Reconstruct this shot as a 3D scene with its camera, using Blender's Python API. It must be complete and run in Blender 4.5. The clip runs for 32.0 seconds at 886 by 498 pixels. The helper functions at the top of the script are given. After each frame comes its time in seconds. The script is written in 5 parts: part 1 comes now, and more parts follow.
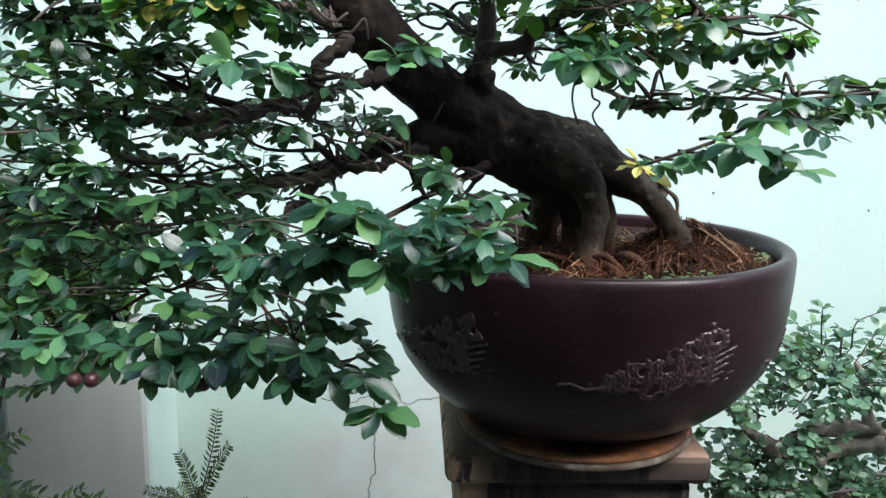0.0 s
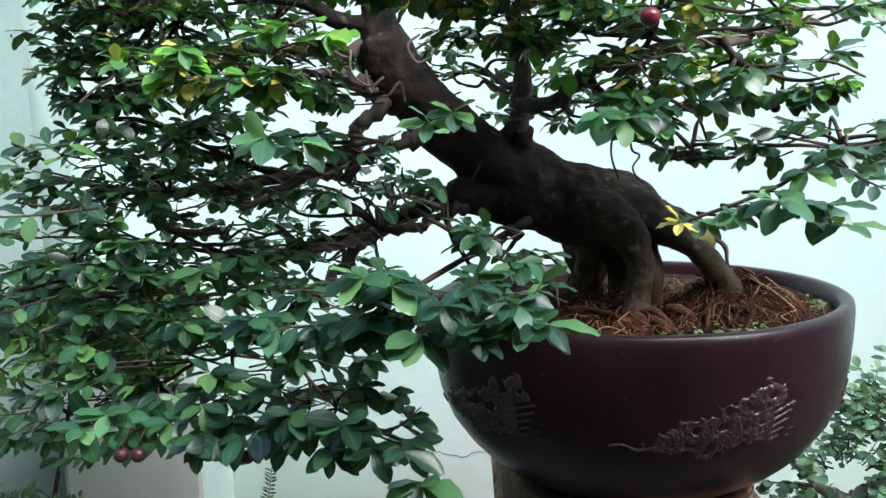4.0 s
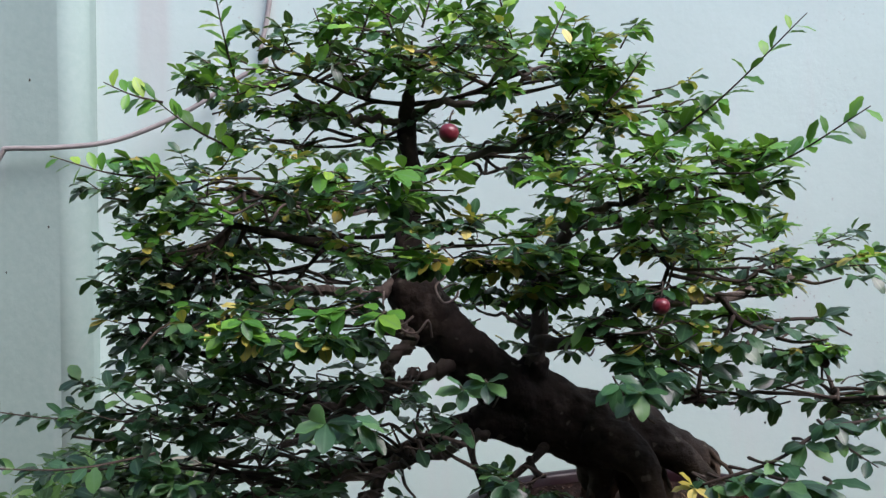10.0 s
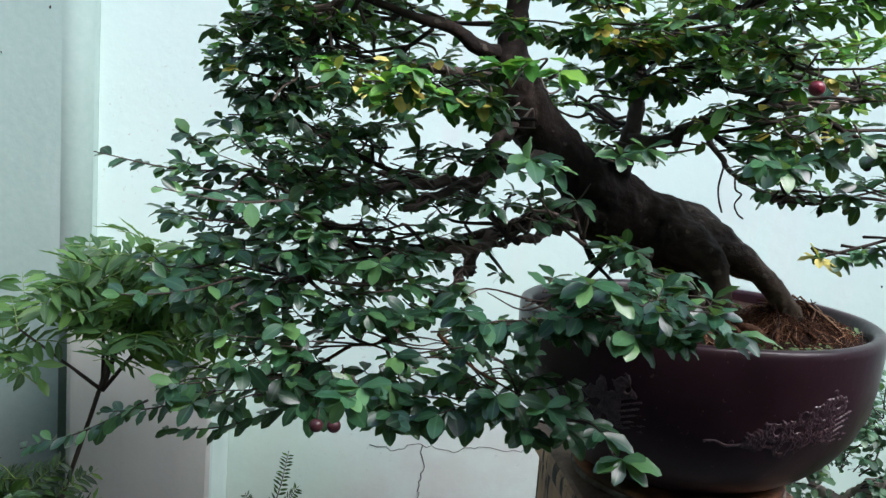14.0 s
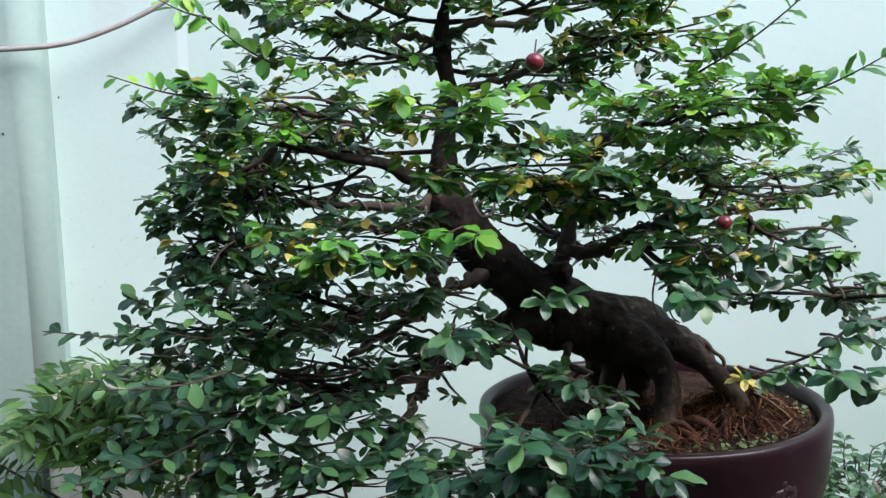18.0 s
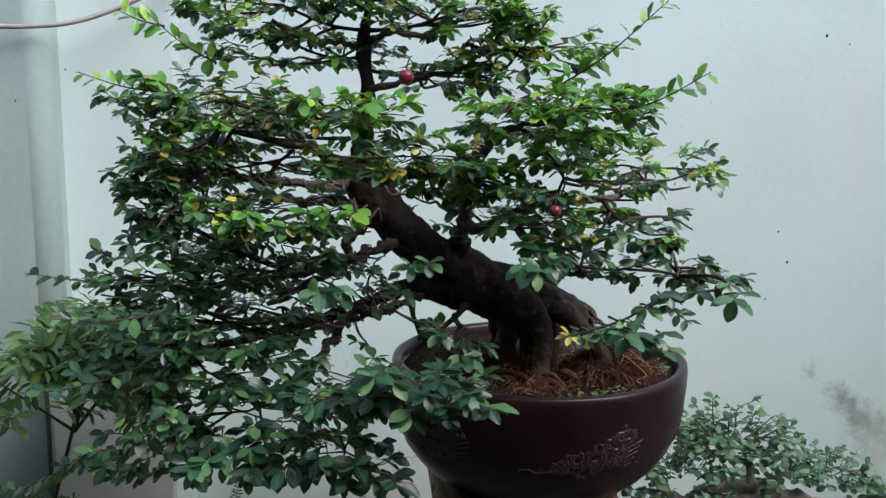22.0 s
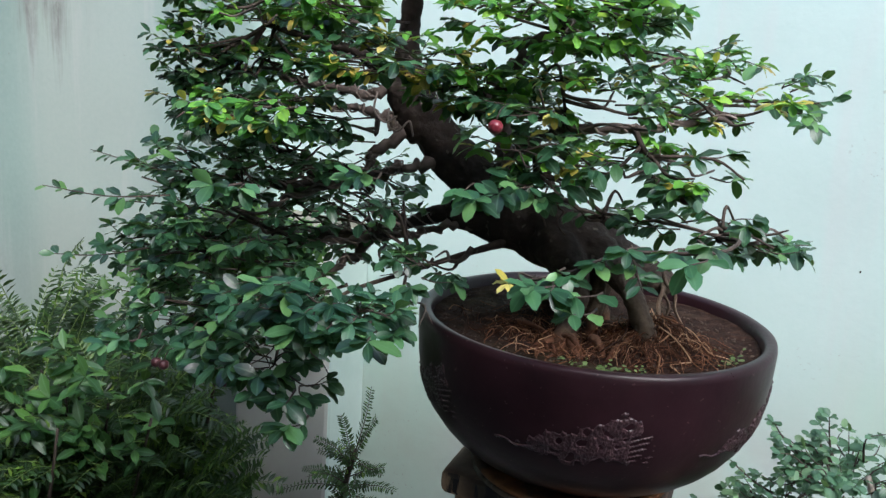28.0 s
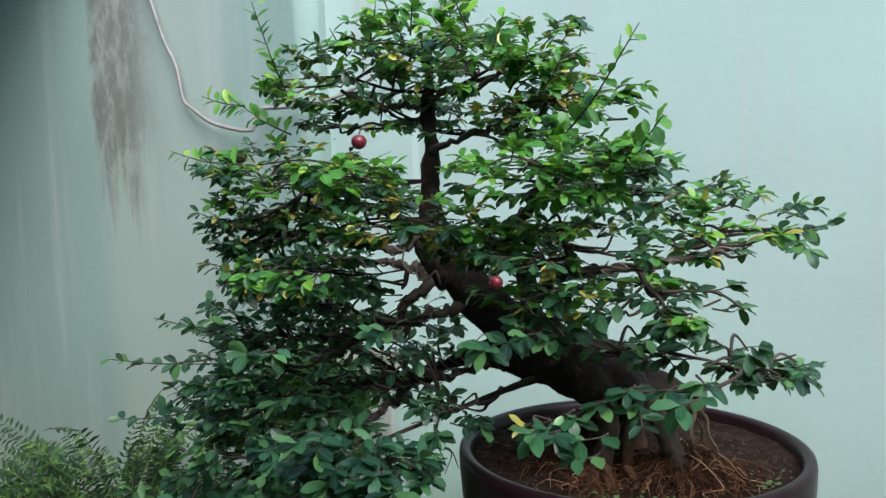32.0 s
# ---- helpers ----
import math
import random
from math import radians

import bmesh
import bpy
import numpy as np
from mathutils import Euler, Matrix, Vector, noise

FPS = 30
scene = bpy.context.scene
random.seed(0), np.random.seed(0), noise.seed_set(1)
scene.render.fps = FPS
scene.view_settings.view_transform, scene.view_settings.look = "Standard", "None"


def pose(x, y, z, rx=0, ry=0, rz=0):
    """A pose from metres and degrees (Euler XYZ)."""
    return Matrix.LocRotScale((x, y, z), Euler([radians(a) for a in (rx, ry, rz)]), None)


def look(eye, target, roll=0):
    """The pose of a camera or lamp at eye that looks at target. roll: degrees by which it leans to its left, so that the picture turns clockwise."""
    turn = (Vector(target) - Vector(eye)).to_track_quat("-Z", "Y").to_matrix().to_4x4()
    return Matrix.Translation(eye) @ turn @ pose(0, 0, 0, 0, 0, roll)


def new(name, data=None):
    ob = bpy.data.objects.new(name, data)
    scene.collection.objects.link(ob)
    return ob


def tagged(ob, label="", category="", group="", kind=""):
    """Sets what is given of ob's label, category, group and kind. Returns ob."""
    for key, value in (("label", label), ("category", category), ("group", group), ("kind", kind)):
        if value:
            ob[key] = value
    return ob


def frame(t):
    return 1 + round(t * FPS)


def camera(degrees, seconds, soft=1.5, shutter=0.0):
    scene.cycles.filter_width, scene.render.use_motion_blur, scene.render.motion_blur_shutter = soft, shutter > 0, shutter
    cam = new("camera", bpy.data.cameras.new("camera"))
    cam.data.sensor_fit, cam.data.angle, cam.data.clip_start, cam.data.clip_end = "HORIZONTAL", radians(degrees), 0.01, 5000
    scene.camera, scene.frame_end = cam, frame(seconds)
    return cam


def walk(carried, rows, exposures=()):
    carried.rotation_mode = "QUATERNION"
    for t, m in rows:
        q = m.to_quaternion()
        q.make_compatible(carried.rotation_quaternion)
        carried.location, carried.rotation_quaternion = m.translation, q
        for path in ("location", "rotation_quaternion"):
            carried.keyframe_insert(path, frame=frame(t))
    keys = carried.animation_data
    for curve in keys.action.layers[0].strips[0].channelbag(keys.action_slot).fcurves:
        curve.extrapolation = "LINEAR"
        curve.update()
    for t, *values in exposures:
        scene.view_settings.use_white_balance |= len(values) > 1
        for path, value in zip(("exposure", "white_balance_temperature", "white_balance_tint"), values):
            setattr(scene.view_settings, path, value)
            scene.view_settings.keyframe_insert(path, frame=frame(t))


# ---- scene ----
cam = camera(55.9, 32.0, soft=1.4)
# the clip's camera brightens and tints its picture: seconds, stops, kelvin, tint
EXPOSURES = [(0, 1.95, 5980, 8), (3, 1.95, 5980, 8), (6, 1.9, 6050, 6), (7, 1.76, 6000, 7), (8, 1.38, 6000, 11), (9, 1.02, 6100, 17), (10, 1.02, 6200, 21), (11, 1.3, 6000, 20), (12, 1.56, 6000, 15), (13, 1.6, 6000, 13), (16, 1.65, 6050, 14), (17, 1.65, 6050, 15), (18, 1.44, 6100, 13), (19, 0.96, 6100, 12), (20, 0.92, 6150, 18), (22, 1.07, 6150, 18), (24, 1.04, 6150, 16), (26, 1.12, 6050, 11), (27, 1.22, 6000, 10), (28, 1.46, 6000, 11), (30, 1.5, 5980, 9), (32, 1.04, 5980, 3)]
PATH = [
    (0, (0.034, -0.036, 1.37), (-0.032, 1.924, 0.98), 1.1),
    (0.5, (0.036, -0.016, 1.366), (-0.052, 1.949, 1.005), 0.2),
    (1, (0.055, -0.006, 1.367), (-0.057, 1.956, 0.991), -0.4),
    (1.5, (0.073, -0.005, 1.38), (-0.032, 1.964, 1.047), -1.0),
    (2, (0.085, -0.009, 1.385), (-0.017, 1.962, 1.062), -1.1),
    (2.5, (0.083, -0.009, 1.388), (-0.036, 1.961, 1.068), -1.7),
    (3, (0.075, -0.015, 1.386), (-0.077, 1.953, 1.063), -2.1),
    (3.5, (0.06, -0.022, 1.384), (-0.124, 1.945, 1.069), -1.9),
    (5.5, (0.027, -0.028, 1.425), (-0.178, 1.953, 1.248), -1.1),
    (6, (0.023, -0.035, 1.429), (-0.178, 1.95, 1.287), -0.8),
    (6.5, (0.019, -0.043, 1.439), (-0.187, 1.943, 1.322), -1.0),
    (7, (0.021, -0.047, 1.455), (-0.173, 1.942, 1.374), -0.5),
    (7.5, (0.022, -0.058, 1.476), (-0.174, 1.933, 1.443), -0.5),
    (8, (0.024, -0.067, 1.49), (-0.169, 1.923, 1.499), -0.7),
    (8.5, (0.03, -0.076, 1.504), (-0.164, 1.915, 1.536), -0.9),
    (9, (0.025, -0.094, 1.519), (-0.179, 1.895, 1.577), -0.9),
    (9.5, (0.019, -0.104, 1.528), (-0.18, 1.884, 1.598), -1.1),
    (10, (0.016, -0.102, 1.521), (-0.155, 1.891, 1.538), -0.9),
    (10.5, (-0.005, -0.098, 1.52), (-0.151, 1.895, 1.449), -0.4),
    (11, (-0.045, -0.099, 1.535), (-0.179, 1.887, 1.347), 0.5),
    (11.5, (-0.073, -0.108, 1.533), (-0.161, 1.874, 1.283), 1.2),
    (12, (-0.1, -0.114, 1.51), (-0.149, 1.864, 1.219), 1.5),
    (12.5, (-0.151, -0.135, 1.474), (-0.164, 1.845, 1.197), 3.6),
    (13, (-0.191, -0.14, 1.432), (-0.165, 1.838, 1.138), 4.4),
    (13.5, (-0.222, -0.143, 1.411), (-0.16, 1.838, 1.145), 4.2),
    (15.5, (-0.262, -0.139, 1.392), (-0.134, 1.831, 1.071), 4.8),
    (16, (-0.205, -0.118, 1.396), (-0.108, 1.851, 1.091), 2.5),
    (16.5, (-0.222, -0.131, 1.44), (-0.068, 1.835, 1.104), 2.0),
    (17, (-0.215, -0.136, 1.468), (-0.04, 1.832, 1.158), 1.6),
    (17.5, (-0.204, -0.151, 1.514), (-0.099, 1.826, 1.227), 0.0),
    (18, (-0.187, -0.16, 1.556), (-0.081, 1.822, 1.312), -1.1),
    (18.5, (-0.179, -0.16, 1.575), (-0.063, 1.831, 1.426), -1.3),
    (19, (-0.178, -0.184, 1.595), (-0.096, 1.813, 1.514), -1.6),
    (19.5, (-0.176, -0.183, 1.599), (-0.092, 1.814, 1.53), -1.5),
    (20, (-0.171, -0.207, 1.604), (-0.103, 1.788, 1.475), 0.1),
    (20.5, (-0.125, -0.258, 1.604), (-0.112, 1.725, 1.343), 1.0),
    (21, (-0.108, -0.282, 1.605), (-0.011, 1.691, 1.289), 0.5),
    (21.5, (-0.051, -0.344, 1.602), (-0.027, 1.63, 1.283), 1.4),
    (22, (-0.012, -0.388, 1.599), (0.021, 1.584, 1.269), 1.1),
    (22.5, (0.01, -0.468, 1.589), (0.008, 1.506, 1.273), 0.5),
    (23, (0.016, -0.498, 1.575), (0.024, 1.471, 1.222), 0.9),
    (23.5, (0.014, -0.503, 1.57), (0.072, 1.466, 1.222), 0.4),
    (24, (0.12, -0.438, 1.564), (0.0, 1.53, 1.221), 1.5),
    (24.5, (0.198, -0.371, 1.548), (-0.088, 1.584, 1.226), 0.5),
    (26.5, (0.433, -0.276, 1.561), (-0.254, 1.56, 1.166), 1.1),
    (27, (0.421, -0.256, 1.564), (-0.25, 1.592, 1.196), 1.5),
    (27.5, (0.437, -0.2, 1.56), (-0.391, 1.564, 1.109), 1.7),
    (28, (0.489, -0.139, 1.554), (-0.344, 1.616, 1.076), 3.9),
    (28.5, (0.505, -0.115, 1.547), (-0.388, 1.609, 1.068), 3.2),
    (29, (0.511, -0.104, 1.54), (-0.391, 1.617, 1.062), 3.0),
    (29.5, (0.517, -0.093, 1.549), (-0.386, 1.624, 1.062), 1.6),
    (30, (0.524, -0.091, 1.559), (-0.397, 1.629, 1.115), -0.2),
    (30.5, (0.535, -0.096, 1.577), (-0.415, 1.624, 1.206), -1.0),
    (31, (0.557, -0.12, 1.593), (-0.43, 1.59, 1.275), -1.2),
    (31.5, (0.582, -0.143, 1.607), (-0.437, 1.558, 1.349), -1.5),
    (32, (0.592, -0.154, 1.615), (-0.444, 1.543, 1.399), -1.8),
]

walk(cam, [(t, look(eye, target, roll)) for t, eye, target, roll in PATH], exposures=EXPOSURES)

# ---- world, sun ----
world = bpy.data.worlds.new("sky")
scene.world = world
world.use_nodes = True
wn = world.node_tree
sky = wn.nodes.new("ShaderNodeTexSky")
sky.sky_type, sky.sun_disc = "NISHITA", False
sky.sun_elevation, sky.sun_rotation = radians(48), radians(131)
sky.air_density, sky.dust_density, sky.ozone_density = 1.0, 3.0, 1.0
wn.links.new(sky.outputs[0], wn.nodes["Background"].inputs[0])
wn.nodes["Background"].inputs[1].default_value = 0.15

sun = new("sun", bpy.data.lights.new("sun", "SUN"))
sun.data.energy, sun.data.angle, sun.data.color = 1.7, radians(40), (1.0, 0.99, 0.96)
sun.matrix_world = look((0.54, -0.47, 0.80), (0, 0, 0))

# ---- materials ----


class Mat:
    """Short way to wire a procedural material."""

    def __init__(self, name, rough=0.6, spec=0.4, metal=0.0):
        self.m = bpy.data.materials.new(name)
        self.m.use_nodes = True
        self.t = self.m.node_tree
        self.b = self.t.nodes["Principled BSDF"]
        self.b.inputs["Roughness"].default_value = rough
        self.b.inputs["Specular IOR Level"].default_value = spec
        self.b.inputs["Metallic"].default_value = metal

    def node(self, kind, **inputs):
        n = self.t.nodes.new(kind)
        for k, v in inputs.items():
            self.set(n.inputs[k.replace("_", " ")], v)
        return n

    def set(self, socket, v):
        if hasattr(v, "is_output"):
            self.t.links.new(v, socket)
        else:
            socket.default_value = v

    def coord(self, scale=(1, 1, 1), kind="Object"):
        c = self.node("ShaderNodeTexCoord")
        m = self.node("ShaderNodeMapping", Vector=c.outputs[kind], Scale=scale)
        return m.outputs[0]

    def noise(self, scale, detail=4, rough=0.55, vec=None, dist=0.0):
        n = self.node("ShaderNodeTexNoise", Vector=vec or self.coord(), Scale=scale, Detail=detail, Roughness=rough, Distortion=dist)
        return n.outputs["Fac"]

    def ramp(self, fac, stops):
        n = self.node("ShaderNodeValToRGB", Fac=fac)
        r = n.color_ramp
        while len(r.elements) < len(stops):
            r.elements.new(0.5)
        for e, (p, c) in zip(r.elements, stops):
            e.position, e.color = p, (*c, 1) if len(c) == 3 else c
        return n.outputs[0]

    def mix(self, fac, a, b, mode="MIX"):
        n = self.node("ShaderNodeMix")
        n.data_type, n.blend_type = "RGBA", mode
        self.set(n.inputs[0], fac)
        self.set(n.inputs[6], a if hasattr(a, "is_output") else (*a, 1))
        self.set(n.inputs[7], b if hasattr(b, "is_output") else (*b, 1))
        return n.outputs[2]

    def math(self, op, a, b=0.0):
        n = self.node("ShaderNodeMath")
        n.operation = op
        self.set(n.inputs[0], a)
        self.set(n.inputs[1], b)
        return n.outputs[0]

    def span(self, v, lo, hi):
        n = self.node("ShaderNodeMapRange", Value=v, From_Min=lo, From_Max=hi)
        n.interpolation_type = "SMOOTHSTEP"
        return n.outputs[0]

    def colour(self, c):
        self.set(self.b.inputs["Base Color"], c if hasattr(c, "is_output") else (*c, 1))

    def rough(self, r):
        self.set(self.b.inputs["Roughness"], r)

    def bump(self, height, strength=0.3, distance=0.01):
        n = self.node("ShaderNodeBump", Height=height, Strength=strength, Distance=distance)
        self.t.links.new(n.outputs[0], self.b.inputs["Normal"])

    def xyz(self):
        g = self.node("ShaderNodeNewGeometry")
        return self.node("ShaderNodeSeparateXYZ", Vector=g.outputs["Position"]).outputs


def plain(name, c, rough=0.6, var=0.25, scale=40, bump=0.2, dist=0.002, spec=0.4):
    k = Mat(name, rough, spec)
    n = k.noise(scale, 6)
    n2 = k.noise(scale * 0.15, 3)
    lo, hi = [v * (1 - var) for v in c], [min(1, v * (1 + var)) for v in c]
    k.colour(k.mix(n2, k.ramp(n, [(0.3, lo), (0.7, hi)]), k.ramp(n, [(0.3, c), (0.75, hi)])))
    k.bump(n, bump, dist)
    return k.m


def wall_paint(name, base, stain=0.0):
    """Limewashed render: washed mint paint, chalky patches, damp grime on the foot."""
    k = Mat(name, 0.85, 0.2)
    x, y, z = k.xyz()
    big = k.noise(1.1, 3, 0.5)
    fine = k.noise(60, 6, 0.6)
    streak = k.noise(3.0, 4, 0.6, k.coord((3.0, 3.0, 0.25)))
    dark = [v * 0.82 for v in base]
    c = k.ramp(big, [(0.3, dark), (0.72, base)])
    c = k.mix(k.math("MULTIPLY", k.span(streak, 0.52, 0.75), 0.30), c, (0.50, 0.47, 0.475))
    edge = k.math("ADD", z, k.math("MULTIPLY", k.math("SUBTRACT", k.noise(2.2, 5, 0.62), 0.5), -0.5))
    grime = k.math("SUBTRACT", 1.0, k.span(edge, 0.40, 0.95))
    grime = k.math("MULTIPLY", grime, k.math("SUBTRACT", 1.0, k.math("MULTIPLY", k.span(x, -0.3, 0.5), 0.7)))
    c = k.mix(k.math("MULTIPLY", grime, 0.38), c, (0.34, 0.33, 0.31))
    spots = k.span(k.noise(38, 2, 0.4), 0.78, 0.82)
    c = k.mix(k.math("MULTIPLY", spots, 0.5), c, (0.16, 0.15, 0.13))
    c = k.mix(k.math("MULTIPLY", fine, 0.12), c, (0.75, 0.77, 0.75))
    k.colour(c)
    k.bump(k.math("ADD", k.math("MULTIPLY", fine, 0.4), k.noise(9, 5)), 0.25, 0.006)
    return k, c


k, c = wall_paint("mint_wall_paint", (0.475, 0.612, 0.572))
x_, y_, z_ = k.xyz()
# damp, sooty patch low on the wall near the driftwood: slanting streak with dark trickles
px = k.math("SUBTRACT", x_, 1.27)
pz = k.math("ADD", k.math("SUBTRACT", z_, 0.70), k.math("MULTIPLY", px, 0.85))
far = k.math("SQRT", k.math("ADD", k.math("MULTIPLY", k.math("POWER", px, 2.0), 0.25), k.math("MULTIPLY", k.math("POWER", pz, 2.0), 2.2)))
far = k.math("ADD", far, k.math("MULTIPLY", k.math("SUBTRACT", k.noise(14, 7, 0.72), 0.5), 0.42))
c = k.mix(k.math("MULTIPLY", k.math("SUBTRACT", 1.0, k.span(far, 0.0, 0.13)), 0.8), c, (0.10, 0.088, 0.08))
drip = k.noise(16, 4, 0.6, k.coord((2.2, 2.2, 0.25)))
low_r = k.math("MULTIPLY", k.span(x_, 1.0, 1.25), k.math("SUBTRACT", 1.0, k.span(z_, 0.55, 0.85)))
c = k.mix(k.math("MULTIPLY", k.math("MULTIPLY", low_r, k.span(drip, 0.4, 0.65)), 0.6), c, (0.16, 0.15, 0.145))
damp = k.math("MULTIPLY", k.span(k.noise(2.6, 5, 0.62), 0.42, 0.62), k.math("SUBTRACT", 1.0, k.span(z_, 0.62, 0.92)))
c = k.mix(k.math("MULTIPLY", damp, 0.45), c, (0.40, 0.355, 0.345))
tinge = k.math("MULTIPLY", k.span(k.noise(1.7, 4, 0.6, k.coord((1, 1, 0.6))), 0.40, 0.65), k.math("SUBTRACT", 1.0, k.span(z_, 0.8, 1.25)))
c = k.mix(k.math("MULTIPLY", tinge, 0.40), c, (0.40, 0.565, 0.445))
# faint rusty run and a plaster seam on the upper wall
run = k.math("MULTIPLY", k.math("MULTIPLY", k.span(x_, -0.86, -0.83), k.math("SUBTRACT", 1.0, k.span(x_, -0.79, -0.75))), k.span(z_, 1.62, 2.1))
c = k.mix(k.math("MULTIPLY", k.math("MULTIPLY", run, k.noise(5, 4, 0.6, k.coord((4, 4, 0.3)))), 0.65), c, (0.42, 0.35, 0.35))
seam = k.math("MULTIPLY", k.math("MULTIPLY", k.span(x_, -0.668, -0.662), k.math("SUBTRACT", 1.0, k.span(x_, -0.646, -0.640))), k.span(z_, 1.45, 1.6))
c = k.mix(k.math("MULTIPLY", seam, 0.35), c, (0.64, 0.71, 0.68))
chip = k.math("MULTIPLY", k.span(k.noise(95, 4, 0.6), 0.64, 0.68), k.span(k.noise(3.2, 4, 0.6), 0.52, 0.60))
k.colour(k.mix(k.math("MULTIPLY", chip, 0.6), c, (0.33, 0.33, 0.31)))
WALL = k.m

k, c = wall_paint("mint_pier_paint", (0.245, 0.345, 0.31))
x_, y_, z_ = k.xyz()
# grey-black mould below a leak: blotchy, sharp on one side, running out downwards
blot = k.noise(9.0, 7, 0.7, k.coord((1.6, 1.6, 0.7)))
fine_ = k.noise(70, 4, 0.7, k.coord((1.0, 1.0, 0.5)))
tall = k.noise(9.0, 4, 0.6, k.coord((4.0, 4.0, 0.25)))
xx = k.math("ADD", x_, k.math("MULTIPLY", k.math("SUBTRACT", blot, 0.5), 0.12))
inx = k.math("MULTIPLY", k.span(xx, -1.91, -1.86), k.math("SUBTRACT", 1.0, k.span(xx, -1.74, -1.50)))
inz = k.span(k.math("ADD", z_, k.math("MULTIPLY", k.math("SUBTRACT", tall, 0.5), 0.9)), 1.42, 1.80)
mould = k.math("MULTIPLY", k.math("MULTIPLY", inx, inz), k.span(k.math("ADD", blot, k.math("MULTIPLY", fine_, 0.35)), 0.48, 0.78))
c = k.mix(k.math("MULTIPLY", k.math("MULTIPLY", k.span(x_, -1.95, -1.75), k.math("SUBTRACT", 1.0, k.span(x_, -1.45, -1.15))), 0.3), c, (0.50, 0.50, 0.45))
c = k.mix(k.math("MULTIPLY", k.math("MULTIPLY", inx, inz), 0.45), c, (0.26, 0.25, 0.23))
k.colour(k.mix(k.math("MULTIPLY", mould, 0.6), c, (0.085, 0.078, 0.072)))
PIER = k.m

k, c = wall_paint("stained_block_paint", (0.66, 0.68, 0.62))
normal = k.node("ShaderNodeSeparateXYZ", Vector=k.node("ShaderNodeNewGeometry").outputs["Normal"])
# mint on the +x side, darkened against the sun that falls on it
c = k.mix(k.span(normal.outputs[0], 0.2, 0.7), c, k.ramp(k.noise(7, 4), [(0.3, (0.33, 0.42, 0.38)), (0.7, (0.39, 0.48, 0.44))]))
# top face painted darker, to tone down the sun on it
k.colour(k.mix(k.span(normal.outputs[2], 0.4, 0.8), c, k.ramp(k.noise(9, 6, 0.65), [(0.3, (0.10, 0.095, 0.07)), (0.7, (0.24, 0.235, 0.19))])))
BLOCK = k.m

GROUND = plain("courtyard_concrete", (0.13, 0.125, 0.118), 0.9, 0.3, 14, 0.4, 0.01)
# Unseen walls and roofs: pale tones bounce light, the darker SIDE holds it back.
UNSEEN_PLASTER = plain("unseen_wall_plaster", (0.66, 0.70, 0.67), 0.9, 0.08, 9, 0.2)
SIDE = plain("unseen_side_plaster", (0.30, 0.36, 0.33), 0.9, 0.15, 9, 0.2)
UNSEEN_ROOF = plain("unseen_roof_grey", (0.62, 0.63, 0.61), 0.7, 0.2, 9, 0.2)

k = Mat("dark_glazed_clay", 0.3, 0.25)
n = k.noise(14, 5, 0.6)
c = k.ramp(n, [(0.3, (0.013, 0.0052, 0.0070)), (0.7, (0.028, 0.0112, 0.0145))])
c = k.mix(k.math("MULTIPLY", k.span(k.noise(4, 4, 0.6, k.coord((1, 1, 0.5))), 0.5, 0.8), 0.4), c, (0.046, 0.022, 0.027))
speck = k.span(k.noise(150, 2, 0.4), 0.70, 0.76)
c = k.mix(k.math("MULTIPLY", speck, 0.35), c, (0.16, 0.10, 0.10))
k.colour(c)
k.rough(k.math("ADD", 0.20, k.math("MULTIPLY", k.noise(18, 5, 0.6), 0.26)))
k.bump(k.math("ADD", k.noise(90, 4), k.math("MULTIPLY", k.noise(12, 3), 1.5)), 0.14, 0.002)
CLAY = k.m

# Ridge highlights put into the colour: it runs paler than the bowl's clay.
k = Mat("carved_clay", 0.3, 0.6)
n = k.noise(140, 5, 0.6)
k.colour(k.ramp(n, [(0.35, (0.022, 0.008, 0.011)), (0.8, (0.085, 0.05, 0.055))]))
k.bump(n, 0.5, 0.002)
CARVED = k.m

k = Mat("rusty_terracotta", 0.8, 0.3)
n = k.noise(18, 6, 0.65)
c = k.ramp(n, [(0.25, (0.05, 0.024, 0.015)), (0.45, (0.20, 0.078, 0.032)), (0.75, (0.42, 0.185, 0.080))])
c = k.mix(k.math("MULTIPLY", k.span(k.noise(7, 5, 0.65), 0.50, 0.62), 0.75), c, (0.035, 0.03, 0.028))
k.colour(c)
k.bump(n, 0.5, 0.004)
TERRA = k.m

k = Mat("chalky_clay", 0.9, 0.2)
n = k.noise(26, 6, 0.65)
k.colour(k.ramp(n, [(0.3, (0.05, 0.035, 0.028)), (0.5, (0.12, 0.088, 0.066)), (0.72, (0.25, 0.225, 0.195))]))
k.bump(n, 0.6, 0.004)
CHALK = k.m

k = Mat("weathered_stand_stone", 0.8, 0.35)
n = k.noise(11, 6, 0.65)
drip = k.noise(7, 5, 0.65, k.coord((5, 5, 0.5)))
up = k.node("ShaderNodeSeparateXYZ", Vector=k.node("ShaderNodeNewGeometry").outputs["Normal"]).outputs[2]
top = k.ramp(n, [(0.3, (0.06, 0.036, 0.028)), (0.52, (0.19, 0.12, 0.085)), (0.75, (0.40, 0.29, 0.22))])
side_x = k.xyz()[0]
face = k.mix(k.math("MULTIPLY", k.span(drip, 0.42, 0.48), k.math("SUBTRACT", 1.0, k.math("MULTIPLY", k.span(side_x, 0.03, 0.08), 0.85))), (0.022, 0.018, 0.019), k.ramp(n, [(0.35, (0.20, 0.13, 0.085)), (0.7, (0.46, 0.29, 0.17))]))
